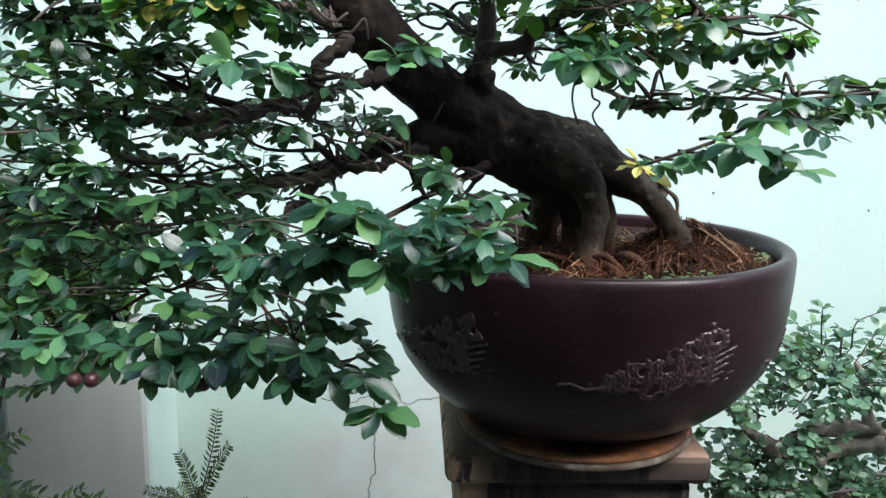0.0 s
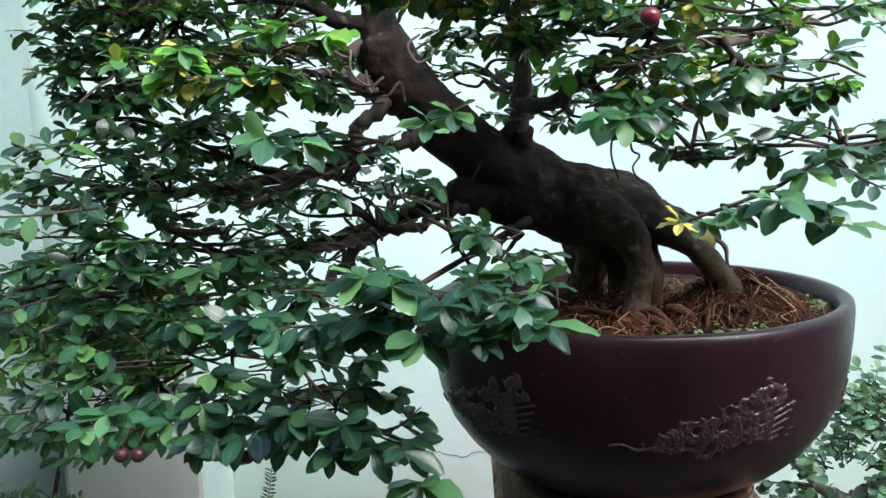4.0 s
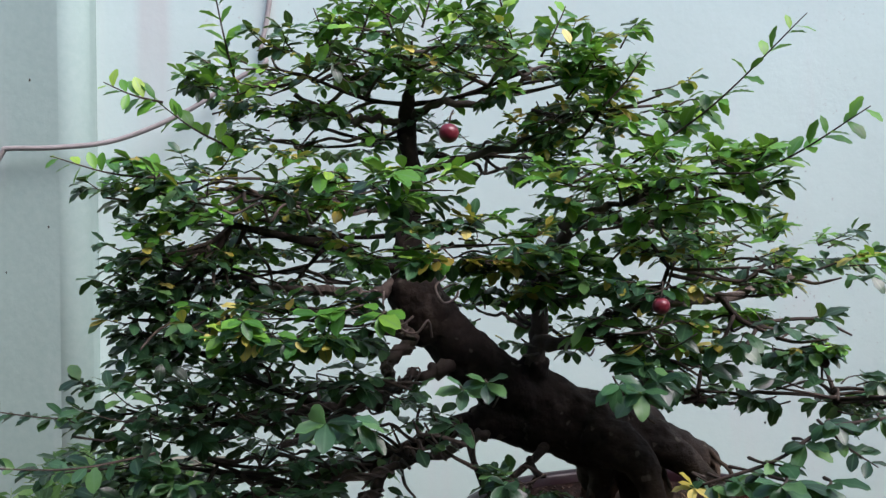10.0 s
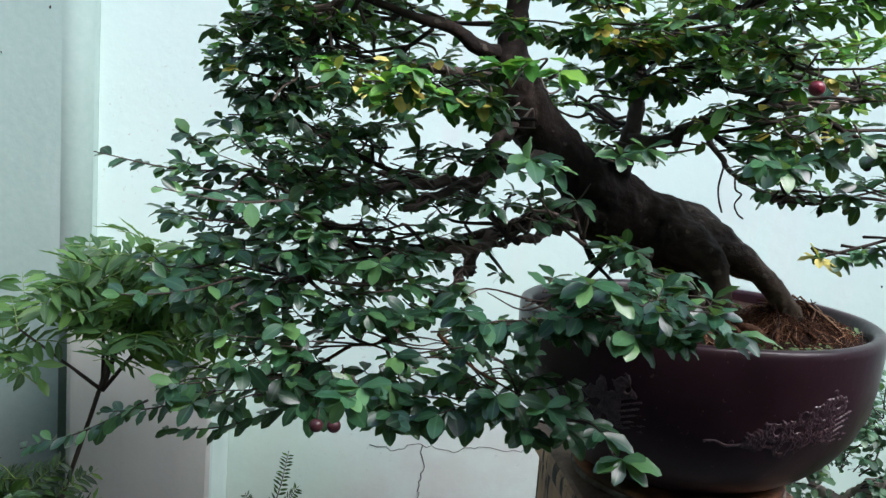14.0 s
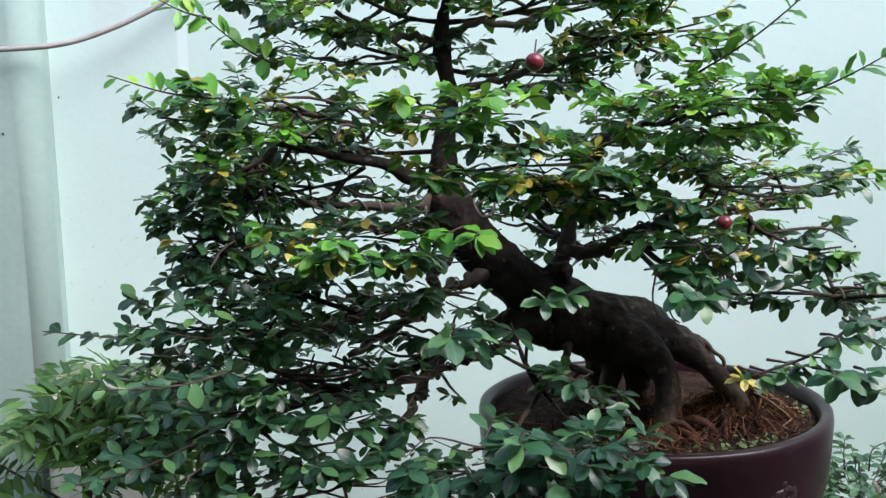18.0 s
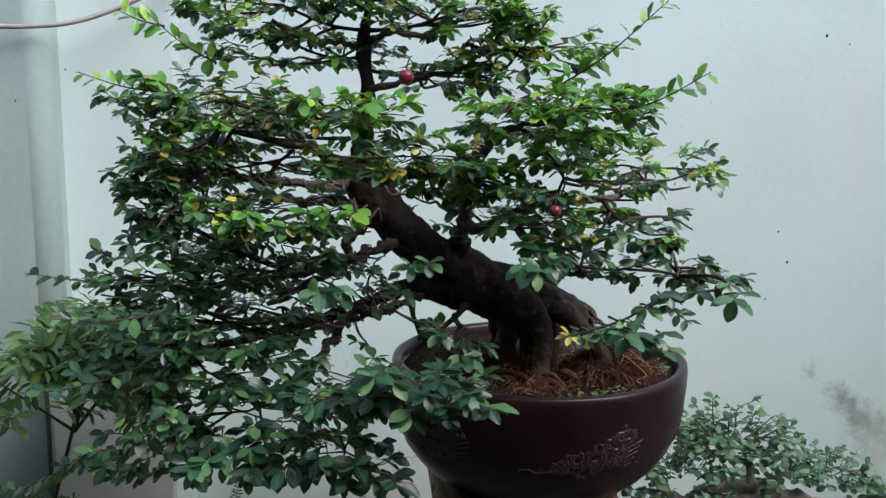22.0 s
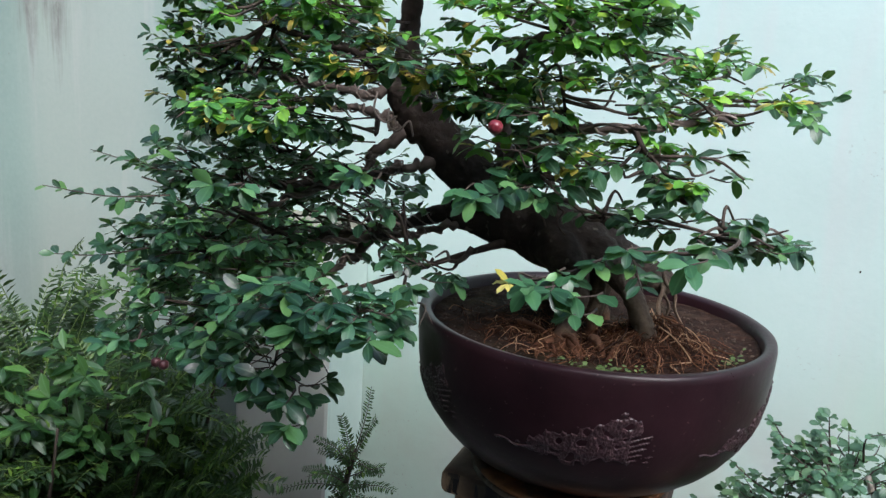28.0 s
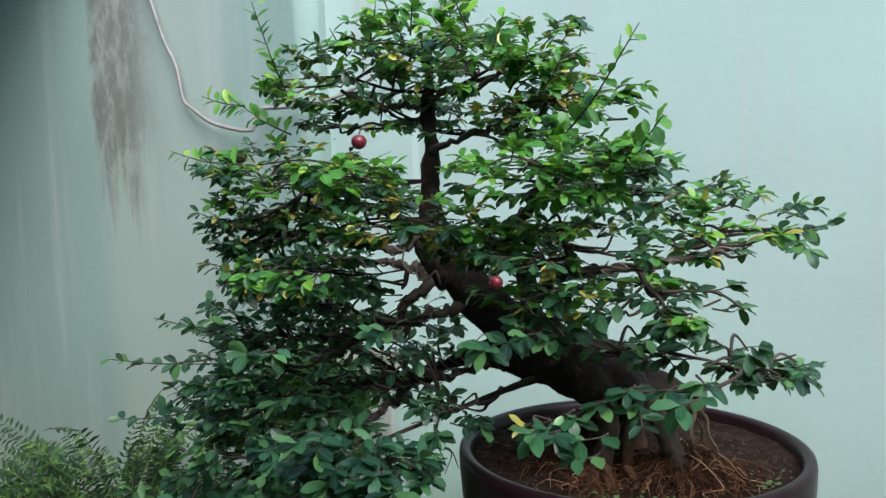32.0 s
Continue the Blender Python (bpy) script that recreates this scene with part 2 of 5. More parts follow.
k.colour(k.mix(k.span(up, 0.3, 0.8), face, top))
k.bump(n, 0.5, 0.005)
STONE = k.m

k = Mat("bonsai_bark", 0.8, 0.25)
n = k.noise(26, 7, 0.65)
n2 = k.noise(7, 4, 0.6)
c = k.ramp(n, [(0.3, (0.011, 0.0075, 0.0065)), (0.55, (0.030, 0.021, 0.017)), (0.78, (0.085, 0.062, 0.05))])
c = k.mix(k.math("MULTIPLY", k.span(n2, 0.52, 0.75), 0.4), c, (0.058, 0.046, 0.038))
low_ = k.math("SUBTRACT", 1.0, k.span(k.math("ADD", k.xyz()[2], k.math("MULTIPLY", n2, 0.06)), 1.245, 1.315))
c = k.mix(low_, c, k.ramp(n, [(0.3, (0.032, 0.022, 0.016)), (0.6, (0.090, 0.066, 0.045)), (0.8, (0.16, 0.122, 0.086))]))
spot = k.span(k.noise(60, 2, 0.4), 0.66, 0.72)
c = k.mix(k.math("MULTIPLY", spot, 0.35), c, (0.22, 0.19, 0.16))
foot_ = k.math("SUBTRACT", 1.0, k.span(k.math("ADD", k.xyz()[2], k.math("MULTIPLY", n2, 0.03)), 1.175, 1.205))
c = k.mix(foot_, c, k.ramp(n, [(0.3, (0.06, 0.026, 0.014)), (0.7, (0.19, 0.085, 0.045))]))
k.colour(c)
k.bump(k.math("ADD", n, k.math("MULTIPLY", k.noise(90, 5), 0.4)), 0.8, 0.007)
BARK = k.m

k = Mat("root_bark", 0.85, 0.2)
n = k.noise(40, 6, 0.65)
z_ = k.xyz()[2]
c = k.ramp(n, [(0.3, (0.045, 0.031, 0.022)), (0.7, (0.18, 0.13, 0.09))])
red = k.ramp(n, [(0.3, (0.05, 0.020, 0.011)), (0.7, (0.16, 0.070, 0.038))])
c = k.mix(k.span(k.math("ADD", z_, k.math("MULTIPLY", n, 0.05)), 1.245, 1.29), c, k.ramp(n, [(0.3, (0.026, 0.018, 0.014)), (0.7, (0.11, 0.08, 0.062))]))
k.colour(k.mix(k.math("SUBTRACT", 1.0, k.span(z_, 1.165, 1.205)), c, red))
k.bump(k.math("ADD", n, k.math("MULTIPLY", k.noise(12, 4, 0.6, k.coord((1, 1, 0.35))), 1.5)), 1.0, 0.008)
ROOT = k.m

BRANCH = plain("branch_bark", (0.085, 0.064, 0.054), 0.85, 0.6, 45, 0.9, 0.006)
TWIG = plain("twig_bark", (0.055, 0.040, 0.031), 0.85, 0.4, 60, 0.5)
GREEN_TWIG = plain("green_twig", (0.13, 0.20, 0.05), 0.6, 0.3, 60, 0.2)
WIRE = plain("copper_brown_wire", (0.15, 0.115, 0.098), 0.5, 0.3, 80, 0.2, spec=0.5)
k = Mat("root_fibre", 0.85, 0.2)
r_ = k.node("ShaderNodeNewGeometry").outputs["Random Per Island"]
k.colour(k.ramp(r_, [(0.0, (0.018, 0.008, 0.005)), (0.5, (0.070, 0.027, 0.014)), (0.86, (0.17, 0.075, 0.037)), (1.0, (0.45, 0.28, 0.17))]))
FIBRE = k.m
CABLE = plain("grey_cable_sheath", (0.24, 0.22, 0.21), 0.55, 0.25, 30, 0.2)
PALEWOOD = plain("weathered_pale_wood", (0.32, 0.27, 0.235), 0.85, 0.55, 30, 0.9, 0.008)
ROOTPALE = plain("pale_grey_root", (0.40, 0.36, 0.31), 0.85, 0.4, 40, 0.6, 0.005)
DARKPOT = plain("dull_dark_pot", (0.07, 0.06, 0.058), 0.7, 0.3, 20, 0.3)

k = Mat("potting_soil", 0.95, 0.15)
n = k.noise(55, 7, 0.7)
n2 = k.noise(9, 4)
c = k.ramp(n, [(0.3, (0.009, 0.0045, 0.0038)), (0.55, (0.029, 0.0145, 0.010)), (0.8, (0.095, 0.055, 0.038))])
k.colour(k.mix(k.math("MULTIPLY", k.span(n2, 0.55, 0.7), 0.3), c, (0.085, 0.075, 0.04)))
k.bump(n, 1.0, 0.008)
SOIL = k.m

FRUIT = Mat("crimson_berry_skin", 0.28, 0.5)
FRUIT.colour(FRUIT.ramp(FRUIT.noise(60, 3), [(0.35, (0.12, 0.012, 0.02)), (0.7, (0.22, 0.028, 0.04))]))
FRUIT = FRUIT.m
DULLFRUIT = plain("dull_berry_skin", (0.06, 0.02, 0.022), 0.35, 0.4, 60, 0.05)


def leaf_material(name, stops, single, gloss=0.29, through_light=0.2):
    """Waxy leaf: shade varies from leaf to leaf; some light passes through the blade."""
    k = Mat(name, gloss, 0.45)
    k.b.inputs["Coat Weight"].default_value = 0.10
    k.b.inputs["Coat Roughness"].default_value = 0.24
    if single:
        r = k.node("ShaderNodeObjectInfo").outputs["Random"]
    else:
        r = k.node("ShaderNodeNewGeometry").outputs["Random Per Island"]
    c = k.ramp(r, stops)
    c = k.mix(k.math("MULTIPLY", k.noise(220, 3), 0.25), c, stops[0][1])
    rib = k.node("ShaderNodeAttribute")
    rib.attribute_name = "rib"
    c = k.mix(k.math("MULTIPLY", k.span(rib.outputs["Fac"], 0.78, 0.98), 0.35), c, (0.13, 0.25, 0.12))
    k.colour(c)
    k.rough(k.math("ADD", gloss - 0.06, k.math("MULTIPLY", k.noise(130, 3), 0.16)))
    k.bump(k.noise(170, 3), 0.12, 0.0012)
    tr = k.node("ShaderNodeBsdfTranslucent", Color=k.mix(0.5, c, (0.25, 0.45, 0.04)))
    mx = k.node("ShaderNodeMixShader", Fac=through_light)
    k.t.links.new(k.b.outputs[0], mx.inputs[1])
    k.t.links.new(tr.outputs[0], mx.inputs[2])
    k.t.links.new(mx.outputs[0], k.t.nodes["Material Output"].inputs[0])
    return k.m


OLD = [(0.0, (0.008, 0.029, 0.017)), (0.5, (0.024, 0.079, 0.039)), (0.82, (0.054, 0.150, 0.062)), (1.0, (0.16, 0.33, 0.10))]
YOUNG = [(0.0, (0.038, 0.15, 0.026)), (0.5, (0.095, 0.29, 0.032)), (0.85, (0.17, 0.42, 0.04)), (1.0, (0.34, 0.54, 0.06))]
GOLD = [(0.0, (0.22, 0.14, 0.03)), (0.35, (0.38, 0.32, 0.05)), (0.7, (0.60, 0.52, 0.08)), (1.0, (0.75, 0.66, 0.22))]
LEAF, LEAF_ONE = leaf_material("dark_waxy_leaf", OLD, False), leaf_material("mid_green_leaf", [(0.0, (0.012, 0.046, 0.030)), (0.65, (0.030, 0.098, 0.054)), (0.9, (0.06, 0.165, 0.08)), (1.0, (0.15, 0.32, 0.15))], True)
# For young leaves below z 1.42: greyer green, with shade darkened into it.
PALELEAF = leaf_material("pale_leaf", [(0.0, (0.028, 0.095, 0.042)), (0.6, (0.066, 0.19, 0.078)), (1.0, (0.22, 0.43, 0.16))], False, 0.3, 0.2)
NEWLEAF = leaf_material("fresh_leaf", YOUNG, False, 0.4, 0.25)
YELLOW = leaf_material("yellow_leaf", GOLD, False, 0.45, 0.25)
WEED = leaf_material("weed_leaf", [(0.0, (0.045, 0.085, 0.025)), (1.0, (0.16, 0.22, 0.07))], False, 0.5, 0.2)
SMALLLEAF = leaf_material("small_round_leaf", [(0.0, (0.028, 0.078, 0.045)), (0.6, (0.075, 0.170, 0.096)), (1.0, (0.20, 0.33, 0.18))], False, 0.4)
FERN = leaf_material("fern_leaflet", [(0.0, (0.005, 0.018, 0.004)), (0.6, (0.013, 0.040, 0.008)), (0.9, (0.040, 0.105, 0.012)), (1.0, (0.15, 0.25, 0.022))], False, 0.5, 0.12)
SHRUB = leaf_material("broad_shrub_leaf", [(0.0, (0.019, 0.060, 0.017)), (0.6, (0.050, 0.130, 0.034)), (1.0, (0.14, 0.28, 0.06))], False, 0.5, 0.35)
BUSH = leaf_material("bush_leaf", [(0.0, (0.012, 0.048, 0.013)), (0.6, (0.034, 0.110, 0.024)), (1.0, (0.10, 0.23, 0.04))], False, 0.45, 0.15)

# ---- mesh building ----
rnd = random.Random(7)


def link(name, verts, faces, material, parent=None, label="", smooth=True):
    me = bpy.data.meshes.new(name)
    me.from_pydata([tuple(v) for v in verts], [], [tuple(f) for f in faces])
    me.materials.append(material)
    if smooth:
        me.polygons.foreach_set("use_smooth", [True] * len(me.polygons))
    ob = new(name, me)
    if parent:
        ob.parent = parent
        ob.matrix_parent_inverse = parent.matrix_world.inverted()
    if label:
        tagged(ob, label)
    return ob


def part(name, bm, material, parent=None, label="", smooth=False):
    me = bpy.data.meshes.new(name)
    bm.to_mesh(me)
    bm.free()
    me.materials.append(material)
    if smooth:
        me.polygons.foreach_set("use_smooth", [True] * len(me.polygons))
    ob = new(name, me)
    if parent:
        ob.parent = parent
        ob.matrix_parent_inverse = parent.matrix_world.inverted()
    if label:
        tagged(ob, label)
    return ob


def empty(name, at, label, category, group="", kind=""):
    ob = new(name)
    ob.location = at
    ob.empty_display_size = 0.05
    bpy.context.view_layer.update()
    return tagged(ob, label, category, group, kind)


def box(size, at=(0, 0, 0), bevel=0.0, segments=2, turn=0.0):
    bm = bmesh.new()
    bmesh.ops.create_cube(bm, size=1, matrix=pose(*at, 0, 0, turn) @ Matrix.Diagonal((*size, 1)))
    if bevel:
        bmesh.ops.bevel(bm, geom=bm.edges[:], offset=bevel, segments=segments, affect="EDGES", profile=0.6)
    return bm


def spline(pts, steps=6):
    """Catmull-Rom through the points (any number of values in each)."""
    p = [np.array(q, float) for q in pts]
    p = [2 * p[0] - p[1]] + p + [2 * p[-1] - p[-2]]
    out = []
    for i in range(1, len(p) - 2):
        for s in range(steps):
            t = s / steps
            a, b, c, d = p[i - 1:i + 3]
            out.append(0.5 * (2 * b + (c - a) * t + (2 * a - 5 * b + 4 * c - d) * t * t + (3 * b - a - 3 * c + d) * t ** 3))
    out.append(p[-2])
    return np.array(out)


class Geo:
    """Collects tubes and leaves for one mesh."""

    def __init__(self):
        self.v, self.f, self.n = [], [], 0

    def add(self, verts, faces):
        self.v.extend(verts)
        self.f.extend([[i + self.n for i in f] for f in faces])
        self.n += len(verts)

    def tube(self, path, radii, seg=6, rough=0.0, freq=30.0, close=True):
        path = np.asarray(path, float)
        d = np.gradient(path, axis=0)
        d /= np.linalg.norm(d, axis=1)[:, None] + 1e-9
        ref = np.array([0.3, 0.2, 1.0]) if abs(d[0][2]) < 0.9 else np.array([1.0, 0.2, 0.1])
        u = np.cross(d[0], ref)
        u /= np.linalg.norm(u)
        verts, faces = [], []
        for i, (p, t) in enumerate(zip(path, d)):
            u = u - t * (u @ t)
            u /= np.linalg.norm(u) + 1e-9
            w = np.cross(t, u)
            r = radii[i] if hasattr(radii, "__len__") else radii
            for s in range(seg):
                a = 2 * math.pi * s / seg
                q = u * math.cos(a) + w * math.sin(a)
                k = r
                if rough:
                    at = p + q * r
                    k = r * (1 + rough * noise.noise(Vector(at * freq)) + 0.5 * rough * noise.noise(Vector(at * freq * 2.7)))
                verts.append(p + q * k)
        m = len(path)
        for i in range(m - 1):
            for s in range(seg):
                a, b = i * seg + s, i * seg + (s + 1) % seg
                faces.append((a, b, b + seg, a + seg))
        if close:
            faces.append(tuple(range(seg - 1, -1, -1)))
            faces.append(tuple((m - 1) * seg + s for s in range(seg)))
        self.add(verts, faces)

    def link(self, name, material, parent=None, label=""):
        return link(name, self.v, self.f, material, parent, label) if self.v else None


OBOVATE = [(0.13, 0.34), (0.35, 0.79), (0.58, 1.0), (0.80, 0.81), (0.94, 0.44)]
SPEAR = [(0.12, 0.34), (0.33, 0.82), (0.55, 1.0), (0.78, 0.83), (0.93, 0.44)]


def leaf_blade(width=0.5, droop=0.16, fold=0.07, tip=0.0, wave=0.02, st=OBOVATE):
    """A leaf one long on x, folded on its midrib."""
    v = [(0, 0, 0)]
    for i, (t, w) in enumerate(st):
        z = -droop * t * t
        h = w * width / 2
        v += [(t, h, z + fold * w + wave * (-1) ** i), (t, 0, z), (t, -h, z + fold * w - wave * (-1) ** i)]
    v.append((1.0 + tip, 0, -droop))
    f = [(0, 2, 1), (0, 3, 2)]
    for i in range(len(st) - 1):
        a = 1 + 3 * i
        f += [(a, a + 1, a + 4, a + 3), (a + 1, a + 2, a + 5, a + 4)]
    a = 1 + 3 * (len(st) - 1)
    f += [(a, a + 1, len(v) - 1), (a + 1, a + 2, len(v) - 1)]
    return np.array(v), f


BLADES = [leaf_blade(0.55, 0.16, 0.06, 0.03), leaf_blade(0.60, 0.30, 0.035, 0.02), leaf_blade(0.48, 0.08, 0.09, 0.05), leaf_blade(0.57, 0.38, 0.03, 0.02), leaf_blade(0.51, 0.24, 0.07, 0.03, 0.035)]
LANCE = [leaf_blade(0.34, 0.30, 0.05, 0.12, 0.02, SPEAR), leaf_blade(0.30, 0.15, 0.06, 0.15, 0.02, SPEAR)]
WIDE = [leaf_blade(0.44, 0.30, 0.05, 0.10), leaf_blade(0.40, 0.15, 0.06, 0.12)]
ROUND = [leaf_blade(0.72, 0.10, 0.06), leaf_blade(0.66, 0.25, 0.04)]


def rib_of(n):
    """1 on the midrib, 0 on the margin, vertex by vertex of one blade."""
    return [1.0] + [0.0, 1.0, 0.0] * ((n - 2) // 3) + [1.0]


def add_rib(me, values):
    at = me.attributes.new("rib", "FLOAT", "POINT")
    at.data.foreach_set("value", values)


def unit(v):
    v = np.asarray(v, float)
    return v / (np.linalg.norm(v) + 1e-9)


def leaf_frame(d, up):
    x = unit(d)
    z = unit(np.asarray(up) - x * (np.asarray(up) @ x))
    return np.stack([x, np.cross(z, x), z], 1)


def jitter(s):
    return np.array([rnd.gauss(0, s), rnd.gauss(0, s), rnd.gauss(0, s)])


def leaf_stuff(name, leaves, material, parent=None, label=""):
    ob = link(name, *leaf_mesh(leaves), material, parent, label)
    add_rib(ob.data, rib_of(17) * len(leaves))
    return tagged(ob, kind="stuff")


class Foliage:
    """Leaves of one bough: (place, frame, length, blade, shade)."""

    def __init__(self):
        self.leaves = []
        self.twigs = Geo()

    def leaf(self, p, d, up, size, blades=BLADES, shade="old"):
        self.leaves.append((np.array(p), leaf_frame(d, up), size, rnd.choice(blades), shade))

    def shoot(self, a, b, size, nodes, bare=0.35, sag=0.0, radius=0.0011, shade="old", hang=0.0, blades=BLADES, rosette=3):
        """A thin shoot from a to b with alternate leaves and a tuft on its end."""
        a, b = np.asarray(a, float), np.asarray(b, float)
        L = np.linalg.norm(b - a)
        mid = (a + b) / 2 + jitter(0.10 * L) + np.array([0, 0, -sag * L])
        path = spline([a, mid, b], 4)
        self.twigs.tube(path, np.linspace(radius * 1.5, radius * 0.6, len(path)), 4)
        n = len(path) - 1
        for i in range(nodes):
            s = bare + (1 - bare) * (i + rnd.random() * 0.6) / nodes
            j = min(int(s * n), n - 1)
            p = path[j] + (path[j + 1] - path[j]) * (s * n - j)
            t = unit(path[j + 1] - path[j])
            side = unit(np.cross(t, (0, 0, 1)) + 1e-6) * (1 if i % 2 else -1)
            d = unit(t * rnd.uniform(0.2, 0.9) + side * rnd.uniform(0.6, 1.1) + jitter(0.2) + np.array([0, 0, (-0.20 if shade == "old" else 0.12) - hang]))
            up = np.array([0, 0, 1.0]) + jitter(0.22) + t * hang * 0.9 + np.array([0, -0.10 - 1.3 * hang, 0])
            self.leaf(p, d, up, size * rnd.uniform(0.55, 1.2), blades, shade)
        t = unit(path[-1] - path[-2])
        for i in range(rosette):
            a_ = 2 * math.pi * (i + rnd.random() * 0.5) / max(rosette, 1)
            side = unit(np.cross(t, (0.1, 0.1, 1)))
            w = np.cross(t, side)
            d = unit(t * 0.6 + side * math.cos(a_) + w * math.sin(a_) * 0.4 + np.array([0, 0, -0.12 - hang * 0.5]))
            up = np.array([0, -0.12 - 1.3 * hang, 1.0]) + jitter(0.24) + t * hang
            self.leaf(path[-1], d, up, size * rnd.uniform(0.7, 1.1), blades, shade)


def on_sight_line(p):
    """True on camera sight lines to the leaning trunk; leafless, widening to the front."""
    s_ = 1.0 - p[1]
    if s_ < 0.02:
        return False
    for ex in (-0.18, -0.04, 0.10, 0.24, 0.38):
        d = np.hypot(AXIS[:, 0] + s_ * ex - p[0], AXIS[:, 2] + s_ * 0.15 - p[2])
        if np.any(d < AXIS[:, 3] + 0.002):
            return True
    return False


def leaf_mesh(leaves):
    verts, faces, n = [], [], 0
    for p, m, s, (bv, bf), _ in leaves:
        verts.append(p + (bv * s) @ m.T)
        faces.extend([[i + n for i in f] for f in bf])
        n += len(bv)
    return (np.concatenate(verts) if verts else []), faces


# ---- setting ----
def slab(name, lo, hi, material, label, category, bevel=0.0):
    size = [h - l for l, h in zip(lo, hi)]
    at = [(l + h) / 2 for l, h in zip(lo, hi)]
    return tagged(part(name, box(size, at, bevel), material), label, category, kind="structure")


slab("ground", (-30, -30, -0.2), (30, 30, 0.0), GROUND, "grey worn concrete ground of the courtyard", "ground")
slab("wall_back", (-1.0, 1.76, 0.0), (4.0, 1.98, 3.4), WALL, "pale mint painted courtyard wall with damp grime", "wall")


def pier():
    """Projecting stretch of wall with a rounded arris."""
    bm = bmesh.new()
    x1, y0, r = -0.945, 1.680, 0.05
    out = [(-2.8, y0), (x1 - r, y0)]
    out += [(x1 - r + r * math.sin(a), y0 + r - r * math.cos(a)) for a in np.linspace(0.03, math.pi / 2, 15)]
    out += [(x1, 1.98), (-2.8, 1.98)]
    low = [bm.verts.new((x, y, 0)) for x, y in out]
    high = [bm.verts.new((x, y, 3.4)) for x, y in out]
    bm.faces.new(low[::-1])
    bm.faces.new(high)
    for i in range(len(out)):
        j = (i + 1) % len(out)
        f = bm.faces.new((low[i], low[j], high[j], high[i]))
        f.smooth = 1 <= i < 16
    return bm


tagged(part("wall_pier", pier(), PIER), "projecting mint painted wall pier with black mould streaks", "wall", kind="structure")
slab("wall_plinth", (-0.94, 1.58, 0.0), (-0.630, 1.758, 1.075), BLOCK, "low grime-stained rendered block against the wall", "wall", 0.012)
# Unseen walls added to close the yard and shape its light.
slab("wall_left", (-3.0, -3.0, 0.0), (-2.8, 1.98, 3.4), SIDE, "plain unseen wall added to close the yard's side", "wall")
slab("wall_right", (4.0, -3.0, 0.0), (4.2, 1.98, 3.4), UNSEEN_PLASTER, "plain unseen wall added to close the yard's side", "wall")
slab("unseen_wall_behind", (-3.0, -3.2, 0.0), (4.2, -3.0, 3.4), UNSEEN_PLASTER, "plain unseen wall added behind the camera", "wall")
# Added roofs: the front one cuts sky light from the pot, the other shades the pier.
slab("unseen_roof_front", (-2.8, -3.0, 2.6), (4.0, -0.35, 2.7), UNSEEN_ROOF, "unseen grey roof added to shade the yard's near side", "roof")
slab("unseen_roof_side", (-2.8, -0.348, 2.6), (-1.75, 1.678, 2.7), UNSEEN_ROOF, "unseen grey roof added to shade the pier's far end", "roof")

# ---- pot, soil and stand ----
PC, SPIN = Vector((0.186, 1.040, 0)), 0.29


def on_oval(a, r, oval=1.0, centre=PC, spin=0.0):
    u, v = r * math.cos(a), oval * r * math.sin(a)
    return centre.x + u * math.cos(spin) - v * math.sin(spin), centre.y + u * math.sin(spin) + v * math.cos(spin)


def revolve(profile, seg=72, oval=1.0, centre=PC, lift=0.0, spin=0.0):
    bm = bmesh.new()
    rings = []
    for r, z in profile:
        rings.append([bm.verts.new((*on_oval(2 * math.pi * s / seg, r, oval, centre, spin), z + lift)) for s in range(seg)])
    for a, b in zip(rings, rings[1:]):
        for s in range(seg):
            bm.faces.new((a[s], a[(s + 1) % seg], b[(s + 1) % seg], b[s]))
    bm.faces.new(rings[0][::-1])
    bm.faces.new(rings[-1])
    return bm


OVAL = 0.908
outer = [(0.126, 0.943), (0.142, 0.947), (0.167, 0.958), (0.188, 0.971), (0.206, 0.986), (0.222, 1.003), (0.241, 1.030), (0.2545, 1.065), (0.261, 1.10), (0.264, 1.14), (0.2645, 1.163), (0.263, 1.172), (0.258, 1.175)]
outer = [(r * 0.991, z) for r, z in outer]
inner = [(0.247, 1.174), (0.243, 1.169), (0.240, 1.15), (0.23, 1.10), (0.20, 1.04), (0.12, 1.0)]
pot = empty("bonsai_pot", (PC.x, PC.y, 0.943), "deep round dark brown clay bonsai pot with carved dragons", "pot")
bowl = part("bowl", revolve(outer + inner, 96, OVAL, spin=SPIN), CLAY, pot, smooth=True)


def pot_point(ang, z, lift=0.0):
    zs, rs = [p[1] for p in outer], [p[0] for p in outer]
    r = float(np.interp(z, zs, rs)) + lift
    return np.array([*on_oval(ang - SPIN, r, OVAL, PC, SPIN), z])


